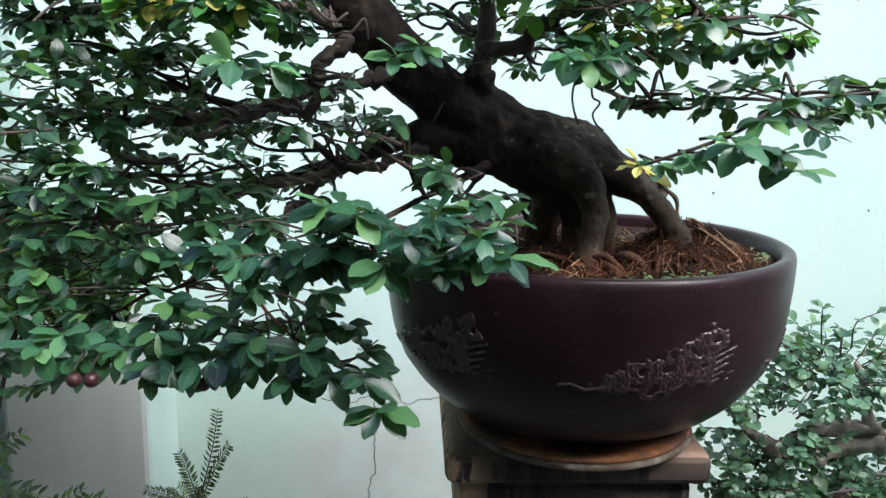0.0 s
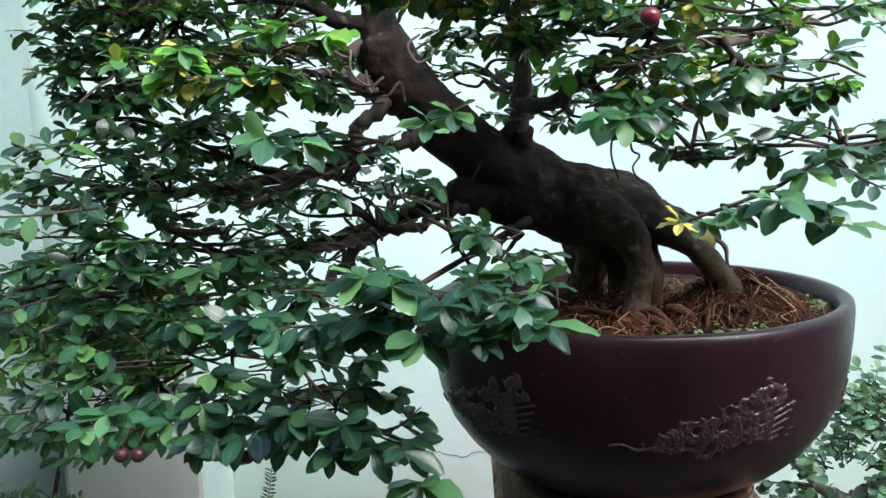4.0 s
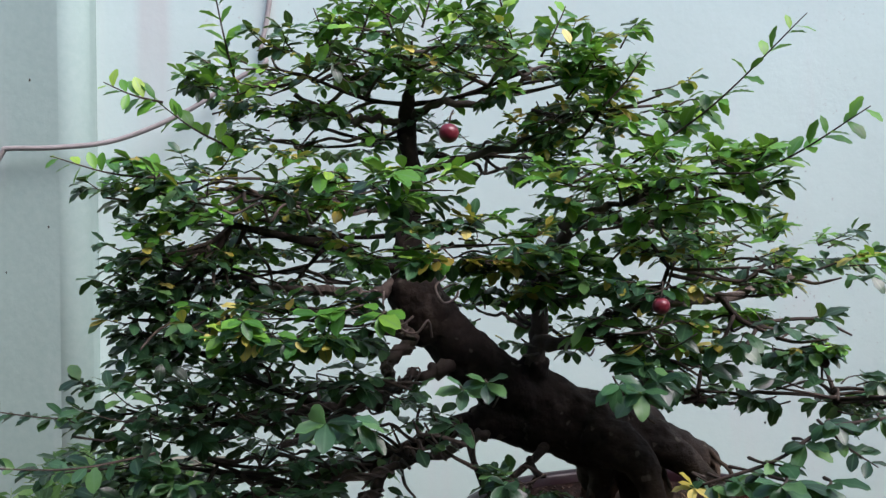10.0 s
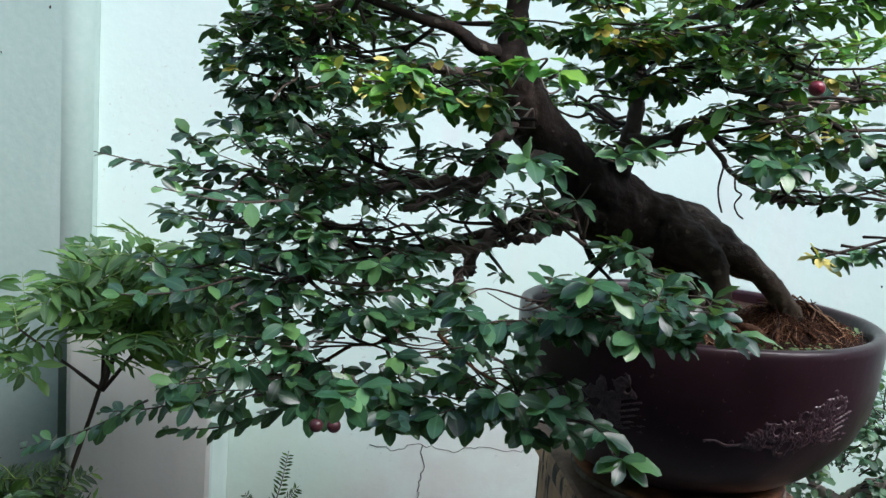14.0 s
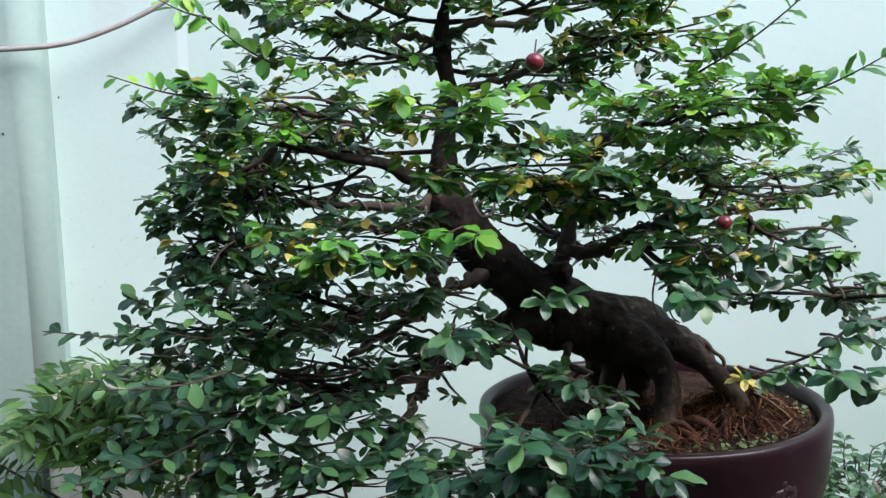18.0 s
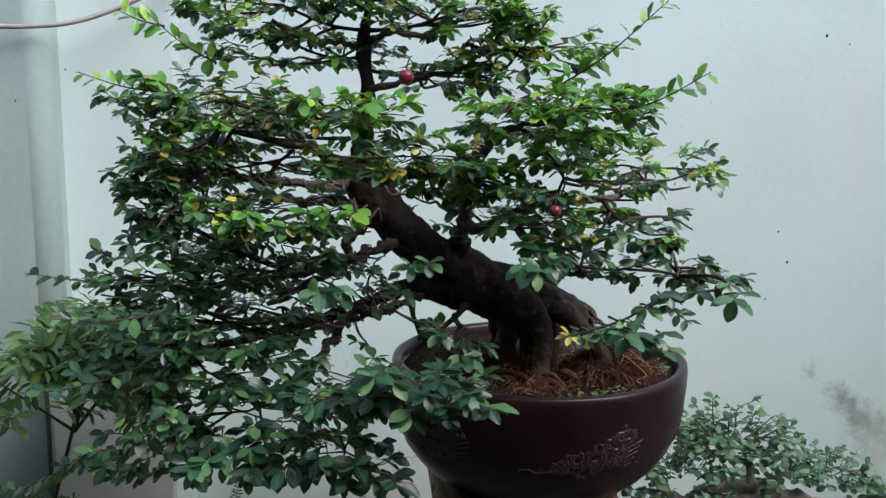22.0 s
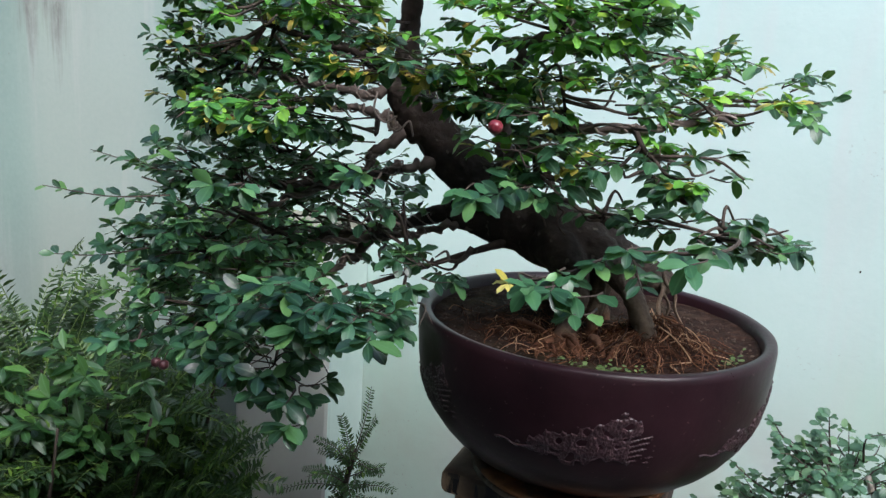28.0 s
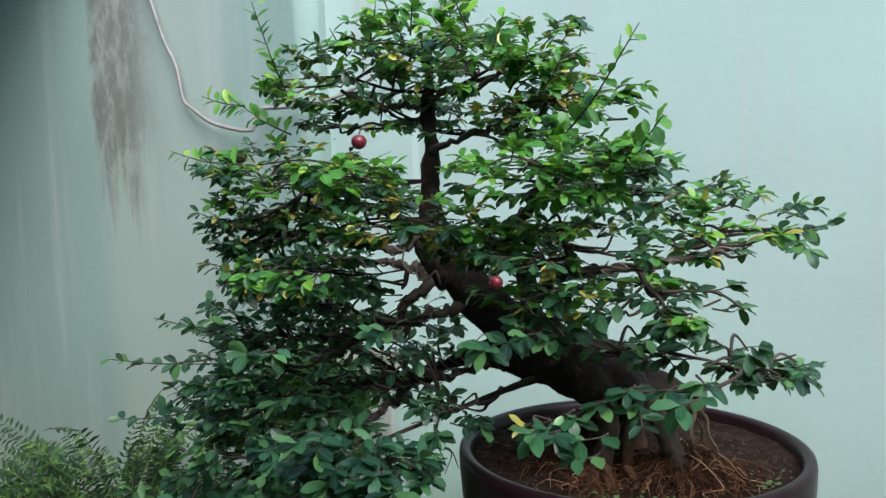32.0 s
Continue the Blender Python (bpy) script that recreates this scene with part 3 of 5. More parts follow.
def relief(start, seed):
    """A carved dragon in low relief: wavy tail line, scaly broken body rising to the head, combed claws."""
    nu, nv, span_, z0, z1 = 260, 84, 0.84, 1.026, 1.140
    verts, faces = [], []
    for j in range(nv + 1):
        for i in range(nu + 1):
            u, z = i / nu, z0 + (z1 - z0) * j / nv
            ang = start + span_ * u
            p = pot_point(ang, z)
            q = Vector(p) * 1.0 + Vector((seed * 3.1, 0, 0))
            wob = 0.009 * noise.noise(q * 45) + 0.006 * noise.noise(q * 110)
            mid = 1.056 - 0.010 * u + 0.0025 * math.sin(u * 31 + seed) + 0.002 * noise.noise(q * 70)
            tail = 0.0022 - abs(z - mid) if u < 0.36 else -1
            low = float(np.interp(u, [0.12, 0.3, 0.42, 0.50, 0.56, 0.7, 0.85, 1], [1.058, 1.052, 1.046, 1.038, 1.048, 1.052, 1.054, 1.06])) + wob
            top = float(np.interp(u, [0.12, 0.24, 0.4, 0.55, 0.68, 0.78, 0.84, 0.88, 0.91, 1], [1.058, 1.080, 1.090, 1.099, 1.112, 1.122, 1.130, 1.128, 1.104, 1.06])) + 1.4 * wob
            body = min(z - low, top - z)
            comb = -1.0
            if u > 0.76:
                c_ = math.sin((z - 1.056 - 0.07 * (u - 0.8)) * 2 * math.pi / 0.0080)
                comb = 0.003 * (c_ - 0.35) if (1.052 < z < 1.096 and u < 0.94 + 0.055 * math.sin(z * 640)) else -1
            under = 0.0019 - abs(z - low - 0.001) if 0.30 < u < 0.86 else -1
            qs = Vector((q.x * 0.65, q.y * 0.65, q.z * 1.6))
            ridge = 1 - abs(noise.noise(qs * 210)) * 3.6
            ridge2 = 1 - abs(noise.noise(q * 470 + Vector((7, 1, 3)))) * 2.8
            k_ = min(1.0, max(0.0, body / 0.004))
            if u > 0.84 and z < 1.096:
                k_ = 0
            hole = min(1.0, max(0.0, (noise.noise(q * 80 + Vector((1, 5, 2))) + 0.37) * 4))
            h = k_ * hole * (0.0012 + 0.0017 * max(0, ridge) + 0.0011 * max(0, ridge2))
            h = max(h, min(1.0, max(0.0, tail / 0.0014)) * 0.0032, min(1.0, max(0.0, under / 0.0012)) * 0.0034, min(1.0, max(0.0, comb / 0.001)) * 0.0030)
            verts.append(pot_point(ang, z, h - 0.0010))
    for j in range(nv):
        for i in range(nu):
            a = j * (nu + 1) + i
            faces.append((a, a + 1, a + nu + 2, a + nu + 1))
    return link("dragon_relief", verts, faces, CARVED, bowl, "carved dragon in low relief on the pot")


for k_, start in enumerate((-1.772, -0.652, -2.892, 0.468, 1.588)):
    relief(start, k_)

def soil_z(x, y):
    """Height of the soil: nearly level, heaped over the roots on one side, hollow round the front leg."""
    heap = 0.036 * math.exp(-((x - 0.292) / 0.062) ** 2 - ((y - 0.975) / 0.062) ** 2)
    back = 0.016 * math.exp(-((x - 0.13) / 0.09) ** 2 - ((y - 1.02) / 0.055) ** 2)
    return 1.156 + max(heap, back) - 0.006 * math.exp(-((x - 0.178) / 0.05) ** 2 - ((y - 0.925) / 0.04) ** 2)


bm = bmesh.new()
grid = 40
vs = {}
for i in range(grid + 1):
    for j in range(grid + 1):
        u, v = i / grid * 2 - 1, j / grid * 2 - 1
        x, y = u * math.sqrt(1 - v * v / 2), v * math.sqrt(1 - u * u / 2)
        r = math.hypot(x, y)
        px_, py_ = on_oval(math.atan2(y, x), 0.243 * r, OVAL, PC, SPIN)[:2]
        h = soil_z(px_, py_) + 0.007 * noise.noise(Vector((x * 5, y * 5, 0))) + 0.005 * noise.noise(Vector((x * 16, y * 16, 3)))
        vs[i, j] = bm.verts.new((px_, py_, h if r < 0.99 else 1.158))
for i in range(grid):
    for j in range(grid):
        bm.faces.new((vs[i, j], vs[i + 1, j], vs[i + 1, j + 1], vs[i, j + 1]))
low = [[vs[i, 0] for i in range(grid)], [vs[grid, j] for j in range(grid)], [vs[i, grid] for i in range(grid, 0, -1)], [vs[0, j] for j in range(grid, 0, -1)]]
ring = sum(low, [])
base = [bm.verts.new((v.co.x * 0.8 + PC.x * 0.2, v.co.y * 0.8 + PC.y * 0.2, 1.06)) for v in ring]
for i in range(len(ring)):
    j = (i + 1) % len(ring)
    bm.faces.new((ring[j], ring[i], base[i], base[j]))
tagged(part("potting_soil", bm, SOIL, smooth=True), "reddish brown crumbly soil heaped in the pot", "soil")


# stand: a slab with a round pad on it, on a square post
SC, ST = (0.164, 1.088), 4.0
stand = empty("plant_stand", (SC[0], SC[1], 0), "weathered square stone plant stand with dark drip stains", "stand")
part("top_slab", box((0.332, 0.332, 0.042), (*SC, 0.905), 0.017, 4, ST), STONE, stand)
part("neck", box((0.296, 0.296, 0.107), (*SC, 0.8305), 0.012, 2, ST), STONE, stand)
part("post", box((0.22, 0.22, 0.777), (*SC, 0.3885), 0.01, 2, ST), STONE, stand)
PAD = Vector((0.178, 1.03, 0))
pad = empty("terracotta_pad", (0.178, 1.03, 0.926), "rusty orange terracotta disc with a chalky lower rim", "saucer")
part("foot_rim", revolve([(0.10, 0.926), (0.151, 0.926), (0.1535, 0.9275), (0.1545, 0.931), (0.153, 0.9345), (0.149, 0.9355), (0.10, 0.9355)], 64, 1.0, PAD), CHALK, pad, "chalky grey rim", True)
part("disc", revolve([(0.10, 0.934), (0.148, 0.9347), (0.1515, 0.936), (0.152, 0.940), (0.149, 0.9425), (0.142, 0.943), (0.10, 0.943)], 64, 1.0, PAD), TERRA, pad, "rusty orange clay", True)

# ---- the bonsai tree ----
tree = empty("bonsai_tree", (0.2, 1.03, 1.17), "old windswept bonsai tree with dark leaning trunk and glossy leaves", "bonsai tree")
TRUNK = [(0.176, 1.060, 1.150, 0.026), (0.176, 1.060, 1.20, 0.025), (0.174, 1.052, 1.245, 0.037), (0.160, 1.040, 1.272, 0.047), (0.122, 1.032, 1.284, 0.052), (0.075, 1.03, 1.300, 0.048), (0.018, 1.02, 1.336, 0.041), (-0.045, 1.01, 1.384, 0.036),
         (-0.087, 1.0, 1.428, 0.034), (-0.113, 0.99, 1.468, 0.032), (-0.124, 0.985, 1.505, 0.023), (-0.122, 0.98, 1.57, 0.0145), (-0.115, 0.98, 1.63, 0.012), (-0.122, 0.985, 1.70, 0.010), (-0.112, 0.975, 1.77, 0.006)]
tp = spline(TRUNK, 7)
# swellings of the old wood: knob over the roots, sawn stump, low bough's collar, the legs' upper ends
SWELL = [
    [(0.10, 1.035, 1.305, 0.036), (0.150, 1.05, 1.292, 0.038), (0.178, 1.055, 1.285, 0.036), (0.190, 1.055, 1.270, 0.030)],
    [(-0.085, 1.0, 1.425, 0.036), (-0.104, 0.992, 1.452, 0.037), (-0.118, 0.987, 1.478, 0.036), (-0.126, 0.984, 1.496, 0.031)],
    [(0.10, 1.035, 1.285, 0.044), (0.05, 1.022, 1.296, 0.040), (0.0, 1.008, 1.304, 0.030), (-0.045, 0.994, 1.302, 0.018)],
    [(0.02, 1.03, 1.33, 0.028), (0.036, 1.012, 1.362, 0.023), (0.042, 0.998, 1.388, 0.016)],
    [(0.115, 1.005, 1.282, 0.034), (0.146, 0.985, 1.274, 0.029), (0.170, 0.967, 1.254, 0.0225), (0.180, 0.960, 1.226, 0.0175), (0.179, 0.953, 1.203, 0.0150), (0.177, 0.945, 1.182, 0.0150), (0.176, 0.936, 1.162, 0.018), (0.175, 0.930, 1.140, 0.024)],
    [(0.15, 1.04, 1.290, 0.036), (0.185, 1.015, 1.279, 0.030), (0.219, 0.998, 1.260, 0.021), (0.248, 0.978, 1.237, 0.0165), (0.268, 0.963, 1.214, 0.0145), (0.283, 0.952, 1.193, 0.0140), (0.291, 0.946, 1.165, 0.018)],
    [(0.17, 1.05, 1.27, 0.036), (0.225, 1.065, 1.256, 0.028), (0.258, 1.072, 1.242, 0.023), (0.276, 1.075, 1.234, 0.019), (0.287, 1.076, 1.231, 0.014)],
    [(0.12, 1.05, 1.27, 0.036), (0.128, 1.085, 1.235, 0.032), (0.13, 1.105, 1.20, 0.027)],
    [(0.135, 1.045, 1.25, 0.022), (0.128, 1.045, 1.215, 0.016), (0.118, 1.04, 1.185, 0.013)],
]
g = Geo()
g.tube(tp[:, :3], tp[:, 3], 22, 0.22, 20)
for pts in SWELL:
    p = spline(pts, 6)
    g.tube(p[:, :3], p[:, 3], 18, 0.14, 28)
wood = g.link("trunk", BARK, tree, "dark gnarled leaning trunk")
fuse = wood.modifiers.new("fuse", "REMESH")
fuse.mode, fuse.voxel_size, fuse.use_smooth_shade = "VOXEL", 0.0032, True
ease = wood.modifiers.new("ease", "SMOOTH")
ease.factor, ease.iterations = 0.5, 5
for title, size_, amount in (("bark_lumps", 0.035, 0.009), ("bark_furrows", 0.009, 0.0030)):
    tex = bpy.data.textures.new(title, "CLOUDS")
    tex.noise_scale, tex.noise_depth = size_, 2
    lump = wood.modifiers.new(title, "DISPLACE")
    lump.texture, lump.strength, lump.mid_level = tex, amount, 0.5


def limb(name, pts, seg=9, rough=0.2, material=BRANCH, label="", wire=0.0):
    p = spline(pts, 6)
    g = Geo()
    if material is BRANCH:
        rough *= 1.7
        amp = np.where(p[:, 3] < 0.0095, p[:, 3] * 0.5, 0.0012)[:, None]
        p[1:-1, :3] += np.array([[rnd.gauss(0, 1) for _ in range(3)] for _ in p[1:-1]]) * amp[1:-1]
    g.tube(p[:, :3], p[:, 3], seg, rough, 45)
    ob = g.link(name, material, tree, label)
    if wire:
        L = np.linalg.norm(np.diff(p[:, :3], axis=0), axis=1).sum() * 0.72
        turns, n = L / wire / 2.3, int(L / wire * 8)
        s = np.linspace(0.28 * len(p), len(p) - 1.001, n)
        for strand in (0.0, 2.4):
            w, out = Geo(), []
            for i, q in enumerate(s):
                j = int(q)
                c = p[j] + (p[j + 1] - p[j]) * (q - j)
                t = unit(p[j + 1][:3] - p[j][:3])
                u = unit(np.cross(t, (0.2, 0.3, 1)))
                v = np.cross(t, u)
                a = strand + 2 * math.pi * turns * i / n + 3.4 * math.sin(i * 0.037 + strand * 2) + 0.9 * math.sin(i * 0.11 + strand)
                out.append(c[:3] + (u * math.cos(a) + v * math.sin(a)) * (c[3] * 0.95 + 0.0010 + 0.0022 * math.sin(i * 0.093 + strand) * math.sin(i * 0.031)))
            w.tube(out, 0.0016, 6, 0.25, 90)
            w.link("training_wire", WIRE, ob, "brown wire coiled round the branch")
    return p


# roots over the soil
for pts in (((0.176, 0.938, 1.168, 0.012), (0.164, 0.924, 1.162, 0.010), (0.150, 0.910, 1.158, 0.007), (0.138, 0.900, 1.150, 0.004)),
            ((0.182, 0.938, 1.170, 0.011), (0.190, 0.921, 1.166, 0.009), (0.202, 0.905, 1.160, 0.006), (0.208, 0.892, 1.150, 0.004)),
            ((0.285, 0.950, 1.188, 0.009), (0.292, 0.934, 1.178, 0.006), (0.300, 0.915, 1.170, 0.004), (0.304, 0.900, 1.156, 0.003)),
            ((0.290, 0.952, 1.188, 0.009), (0.310, 0.946, 1.182, 0.006), (0.332, 0.940, 1.172, 0.004), (0.352, 0.936, 1.158, 0.003)),
            ((0.276, 0.954, 1.188, 0.007), (0.262, 0.936, 1.180, 0.005), (0.252, 0.918, 1.172, 0.0035), (0.246, 0.900, 1.158, 0.0025))):
    limb("root", pts, 10, 0.3, ROOT)
limb("root", [(0.192, 1.01, 1.245, 0.013), (0.203, 0.990, 1.212, 0.010), (0.202, 0.980, 1.185, 0.009), (0.203, 0.972, 1.150, 0.012)], 10, 0.25, ROOT)
limb("root", [(0.128, 1.045, 1.215, 0.016), (0.116, 1.04, 1.185, 0.013), (0.104, 1.035, 1.160, 0.012)], 12, 0.2, ROOT)
limb("root", [(0.128, 1.095, 1.225, 0.030), (0.132, 1.115, 1.195, 0.027), (0.13, 1.13, 1.16, 0.024)], 10, 0.2, ROOT)
limb("root", [(0.29, 1.02, 1.19, 0.010), (0.315, 1.025, 1.178, 0.008), (0.345, 1.015, 1.168, 0.006), (0.37, 1.0, 1.160, 0.004)], 8, 0.3, ROOT)
limb("root", [(0.172, 0.925, 1.172, 0.0035), (0.190, 0.918, 1.176, 0.0045), (0.206, 0.908, 1.164, 0.004), (0.212, 0.900, 1.152, 0.003)], 7, 0.3, ROOT, "pale bent surface root")
limb("root", [(0.205, 0.955, 1.160, 0.006), (0.217, 0.938, 1.172, 0.0070), (0.232, 0.920, 1.168, 0.006), (0.242, 0.905, 1.150, 0.004)], 7, 0.3, ROOT, "pale bent surface root")
limb("root", [(0.075, 0.98, 1.160, 0.004), (0.11, 0.955, 1.170, 0.004), (0.15, 0.935, 1.166, 0.0035), (0.175, 0.90, 1.154, 0.003)], 7, 0.2, ROOT)
q = random.Random(12)
for pts in (((0.268, 1.070, 1.246, 0.0042), (0.276, 1.062, 1.250, 0.0030), (0.285, 1.048, 1.240, 0.0026), (0.298, 1.046, 1.228, 0.0028), (0.302, 1.044, 1.205, 0.0022), (0.314, 1.04, 1.188, 0.0020), (0.324, 1.036, 1.170, 0.0015)),
            ((0.270, 1.065, 1.238, 0.0048), (0.281, 1.048, 1.234, 0.0036), (0.280, 1.03, 1.214, 0.0030), (0.284, 1.024, 1.196, 0.0034), (0.287, 1.02, 1.180, 0.0024), (0.284, 1.015, 1.166, 0.0020)),
            ((0.268, 1.06, 1.230, 0.0034), (0.279, 1.058, 1.224, 0.0026), (0.291, 1.054, 1.206, 0.0022), (0.290, 1.05, 1.188, 0.0020), (0.298, 1.048, 1.168, 0.0016))):
    limb("aerial_root", pts, 7, 0.35, ROOT)
for pts in (((0.146, 0.895, 1.388), (0.140, 0.89, 1.362), (0.142, 0.89, 1.345), (0.148, 0.89, 1.328)), ((0.160, 0.892, 1.375), (0.162, 0.89, 1.358), (0.170, 0.89, 1.352), (0.163, 0.89, 1.340), (0.168, 0.89, 1.328), (0.176, 0.89, 1.322))):
    limb("aerial_root", [(*p, 0.0013) for p in pts], 5, 0.2, ROOT)
q = random.Random(15)
for i in range(14):
    a = q.uniform(-2.9, 0.5)
    x, y, l, b = 0.215 + 0.05 * math.cos(a), 0.975 + 0.03 * math.sin(a), q.uniform(0.05, 0.11), a
    pts = []
    for k_ in range(6):
        b += q.gauss(0, 0.35)
        x, y = x + l / 6 * math.cos(b), y + l / 6 * math.sin(b)
        if math.hypot(x - PC.x, (y - PC.y) / OVAL) < 0.225:
            pts.append((x, y, soil_z(x, y) + 0.004 - 0.0010 * k_ + q.gauss(0, 0.002), 0.0026 - 0.0003 * k_))
    if len(pts) > 2:
        limb("root", pts, 7, 0.35, ROOT)
fib = Geo()
q = random.Random(5)
for i in range(1000):
    a, r = q.uniform(0, 2 * math.pi), abs(q.gauss(0, 0.055)) + 0.005
    x, y = 0.283 + r * math.cos(a) * 1.0, 0.962 + r * math.sin(a) * 0.9
    if i % 4 == 0:
        x, y = 0.14 + q.gauss(0, 0.055), 0.955 + q.gauss(0, 0.035)
    l, b = q.uniform(0.02, 0.06), q.uniform(0, 2 * math.pi)
    pts = []
    for s in range(4):
        x2, y2 = x + l * s / 3 * math.cos(b) + q.gauss(0, 0.005), y + l * s / 3 * math.sin(b) + q.gauss(0, 0.005)
        if math.hypot((x2 - PC.x), (y2 - PC.y) / OVAL) > 0.225:
            continue
        pts.append((x2, y2, soil_z(x2, y2) + (0.018 * math.sin(math.pi * s / 3) * q.random() + 0.002)))
    if len(pts) > 2:
        fib.tube(spline(pts, 3), q.uniform(0.00025, 0.0006), 4)
for i in range(34):
    x, y = (0.285 + q.gauss(0, 0.02), 0.975 + q.gauss(0, 0.015)) if i % 3 else (0.17 + q.gauss(0, 0.01), 0.935 + q.gauss(0, 0.01))
    b, l = q.uniform(-2.6, 0.6), q.uniform(0.05, 0.11)
    pts = []
    for s_ in range(6):
        x2, y2 = x + l * s_ / 5 * math.cos(b) + q.gauss(0, 0.006), y + l * s_ / 5 * math.sin(b) + q.gauss(0, 0.006)
        if math.hypot((x2 - PC.x), (y2 - PC.y) / OVAL) < 0.222:
            pts.append((x2, y2, soil_z(x2, y2) + 0.020 * (1 - s_ / 5) ** 2 + 0.004 + q.gauss(0, 0.002)))
    if len(pts) > 2:
        fib.tube(spline(pts, 3), q.uniform(0.0005, 0.0013), 5, 0.3, 100)
tagged(fib.link("root_fibre", FIBRE, tree, "mat of fine reddish root fibres"), kind="stuff")

# second leader and main boughs
limb("second_leader", [(0.02, 1.03, 1.325, 0.010), (0.036, 1.012, 1.36, 0.019), (0.042, 0.995, 1.392, 0.0135), (0.046, 0.965, 1.45, 0.0105), (0.04, 0.95, 1.50, 0.009), (0.075, 0.93, 1.545, 0.008), (0.13, 0.91, 1.58, 0.005)], 12)
LOWL = limb("branch", [(0.10, 1.035, 1.285, 0.036), (0.02, 1.012, 1.300, 0.027), (-0.055, 0.99, 1.300, 0.0145), (-0.10, 0.98, 1.282, 0.010), (-0.149, 0.97, 1.264, 0.0095), (-0.20, 0.955, 1.25, 0.009), (-0.27, 0.93, 1.235, 0.007), (-0.36, 0.90, 1.215, 0.004)], 13, 0.3, BARK, wire=0.03)
limb("branch", [(-0.05, 1.0, 1.39, 0.014), (-0.09, 0.97, 1.372, 0.0085), (-0.13, 0.95, 1.362, 0.007), (-0.16, 0.945, 1.34, 0.007), (-0.22, 0.93, 1.335, 0.006), (-0.34, 0.90, 1.32, 0.0035)], 9, wire=0.016)
limb("branch", [(-0.085, 1.0, 1.42, 0.012), (-0.13, 0.97, 1.425, 0.008), (-0.145, 0.955, 1.445, 0.007), (-0.20, 0.93, 1.45, 0.005), (-0.27, 0.90, 1.46, 0.003)], 8, wire=0.015)
limb("branch", [(-0.10, 0.99, 1.43, 0.010), (-0.135, 0.94, 1.40, 0.008), (-0.14, 0.91, 1.37, 0.006), (-0.175, 0.86, 1.345, 0.005), (-0.25, 0.82, 1.31, 0.003)], 8, wire=0.015)
limb("branch", [(-0.13, 0.972, 1.268, 0.009), (-0.16, 0.93, 1.235, 0.007), (-0.20, 0.86, 1.20, 0.0055), (-0.26, 0.80, 1.16, 0.0035)], 8, wire=0.015)
limb("branch", [(-0.02, 0.99, 1.30, 0.008), (-0.05, 0.96, 1.282, 0.0055), (-0.10, 0.93, 1.268, 0.005), (-0.15, 0.90, 1.262, 0.0045), (-0.22, 0.87, 1.25, 0.003)], 7, wire=0.014)
limb("branch", [(0.05, 0.99, 1.272, 0.007), (0.03, 0.92, 1.268, 0.0045), (-0.02, 0.83, 1.250, 0.0032), (-0.06, 0.74, 1.235, 0.0026), (-0.05, 0.67, 1.228, 0.002)], 8, 0.2, BARK)
limb("branch", [(-0.12, 0.985, 1.505, 0.013), (-0.17, 0.97, 1.515, 0.0105), (-0.205, 0.96, 1.535, 0.008), (-0.26, 0.945, 1.545, 0.006), (-0.34, 0.92, 1.565, 0.004)], 9, 0.3, BARK)
limb("branch", [(-0.12, 0.985, 1.49, 0.010), (-0.16, 0.95, 1.475, 0.0075), (-0.22, 0.93, 1.48, 0.006), (-0.32, 0.94, 1.485, 0.0035)], 8, wire=0.016)
limb("branch", [(0.043, 0.97, 1.41, 0.010), (0.085, 0.93, 1.415, 0.008), (0.12, 0.90, 1.445, 0.007), (0.18, 0.88, 1.46, 0.006), (0.26, 0.89, 1.47, 0.005), (0.36, 0.93, 1.49, 0.003)], 8, wire=0.016)
limb("branch", [(0.115, 0.905, 1.445, 0.0045), (0.135, 0.90, 1.40, 0.0036), (0.175, 0.89, 1.366, 0.0030), (0.22, 0.89, 1.352, 0.0026), (0.25, 0.89, 1.353, 0.0024), (0.29, 0.88, 1.36, 0.0022), (0.37, 0.86, 1.358, 0.0018)], 8)
limb("branch", [(-0.12, 0.985, 1.625, 0.006), (-0.07, 0.95, 1.635, 0.005), (0.0, 0.93, 1.65, 0.0045), (0.07, 0.91, 1.67, 0.003)], 7)
limb("branch", [(-0.122, 0.985, 1.695, 0.007), (-0.16, 0.97, 1.702, 0.005), (-0.20, 0.95, 1.70, 0.0045), (-0.26, 0.94, 1.73, 0.003)], 7)
limb("branch", [(-0.122, 0.985, 1.70, 0.007), (-0.08, 0.96, 1.712, 0.0055), (-0.02, 0.95, 1.715, 0.0045), (0.04, 0.94, 1.74, 0.003)], 7)
# loose coils of wire on the trunk
for at, r, tilt in (((-0.10, 0.99, 1.452), 0.030, 40), ((-0.085, 1.0, 1.43), 0.032, 55), ((0.0, 1.02, 1.345), 0.043, 60), ((-0.115, 0.985, 1.49), 0.026, 25), ((0.042, 0.985, 1.392), 0.0165, 10), ((0.042, 0.98, 1.402), 0.0162, -8)):
    w, m = Geo(), pose(*at, 0, -tilt, 0)
    w.tube([m @ Vector((r * math.cos(a), r * math.sin(a), 0.004 * a / 6.28)) for a in np.linspace(0.4 + 9 * r, 4.6 + 20 * r, 26)], 0.0014, 5)
    w.link("training_wire", WIRE, tree, "brown wire coiled round the trunk")

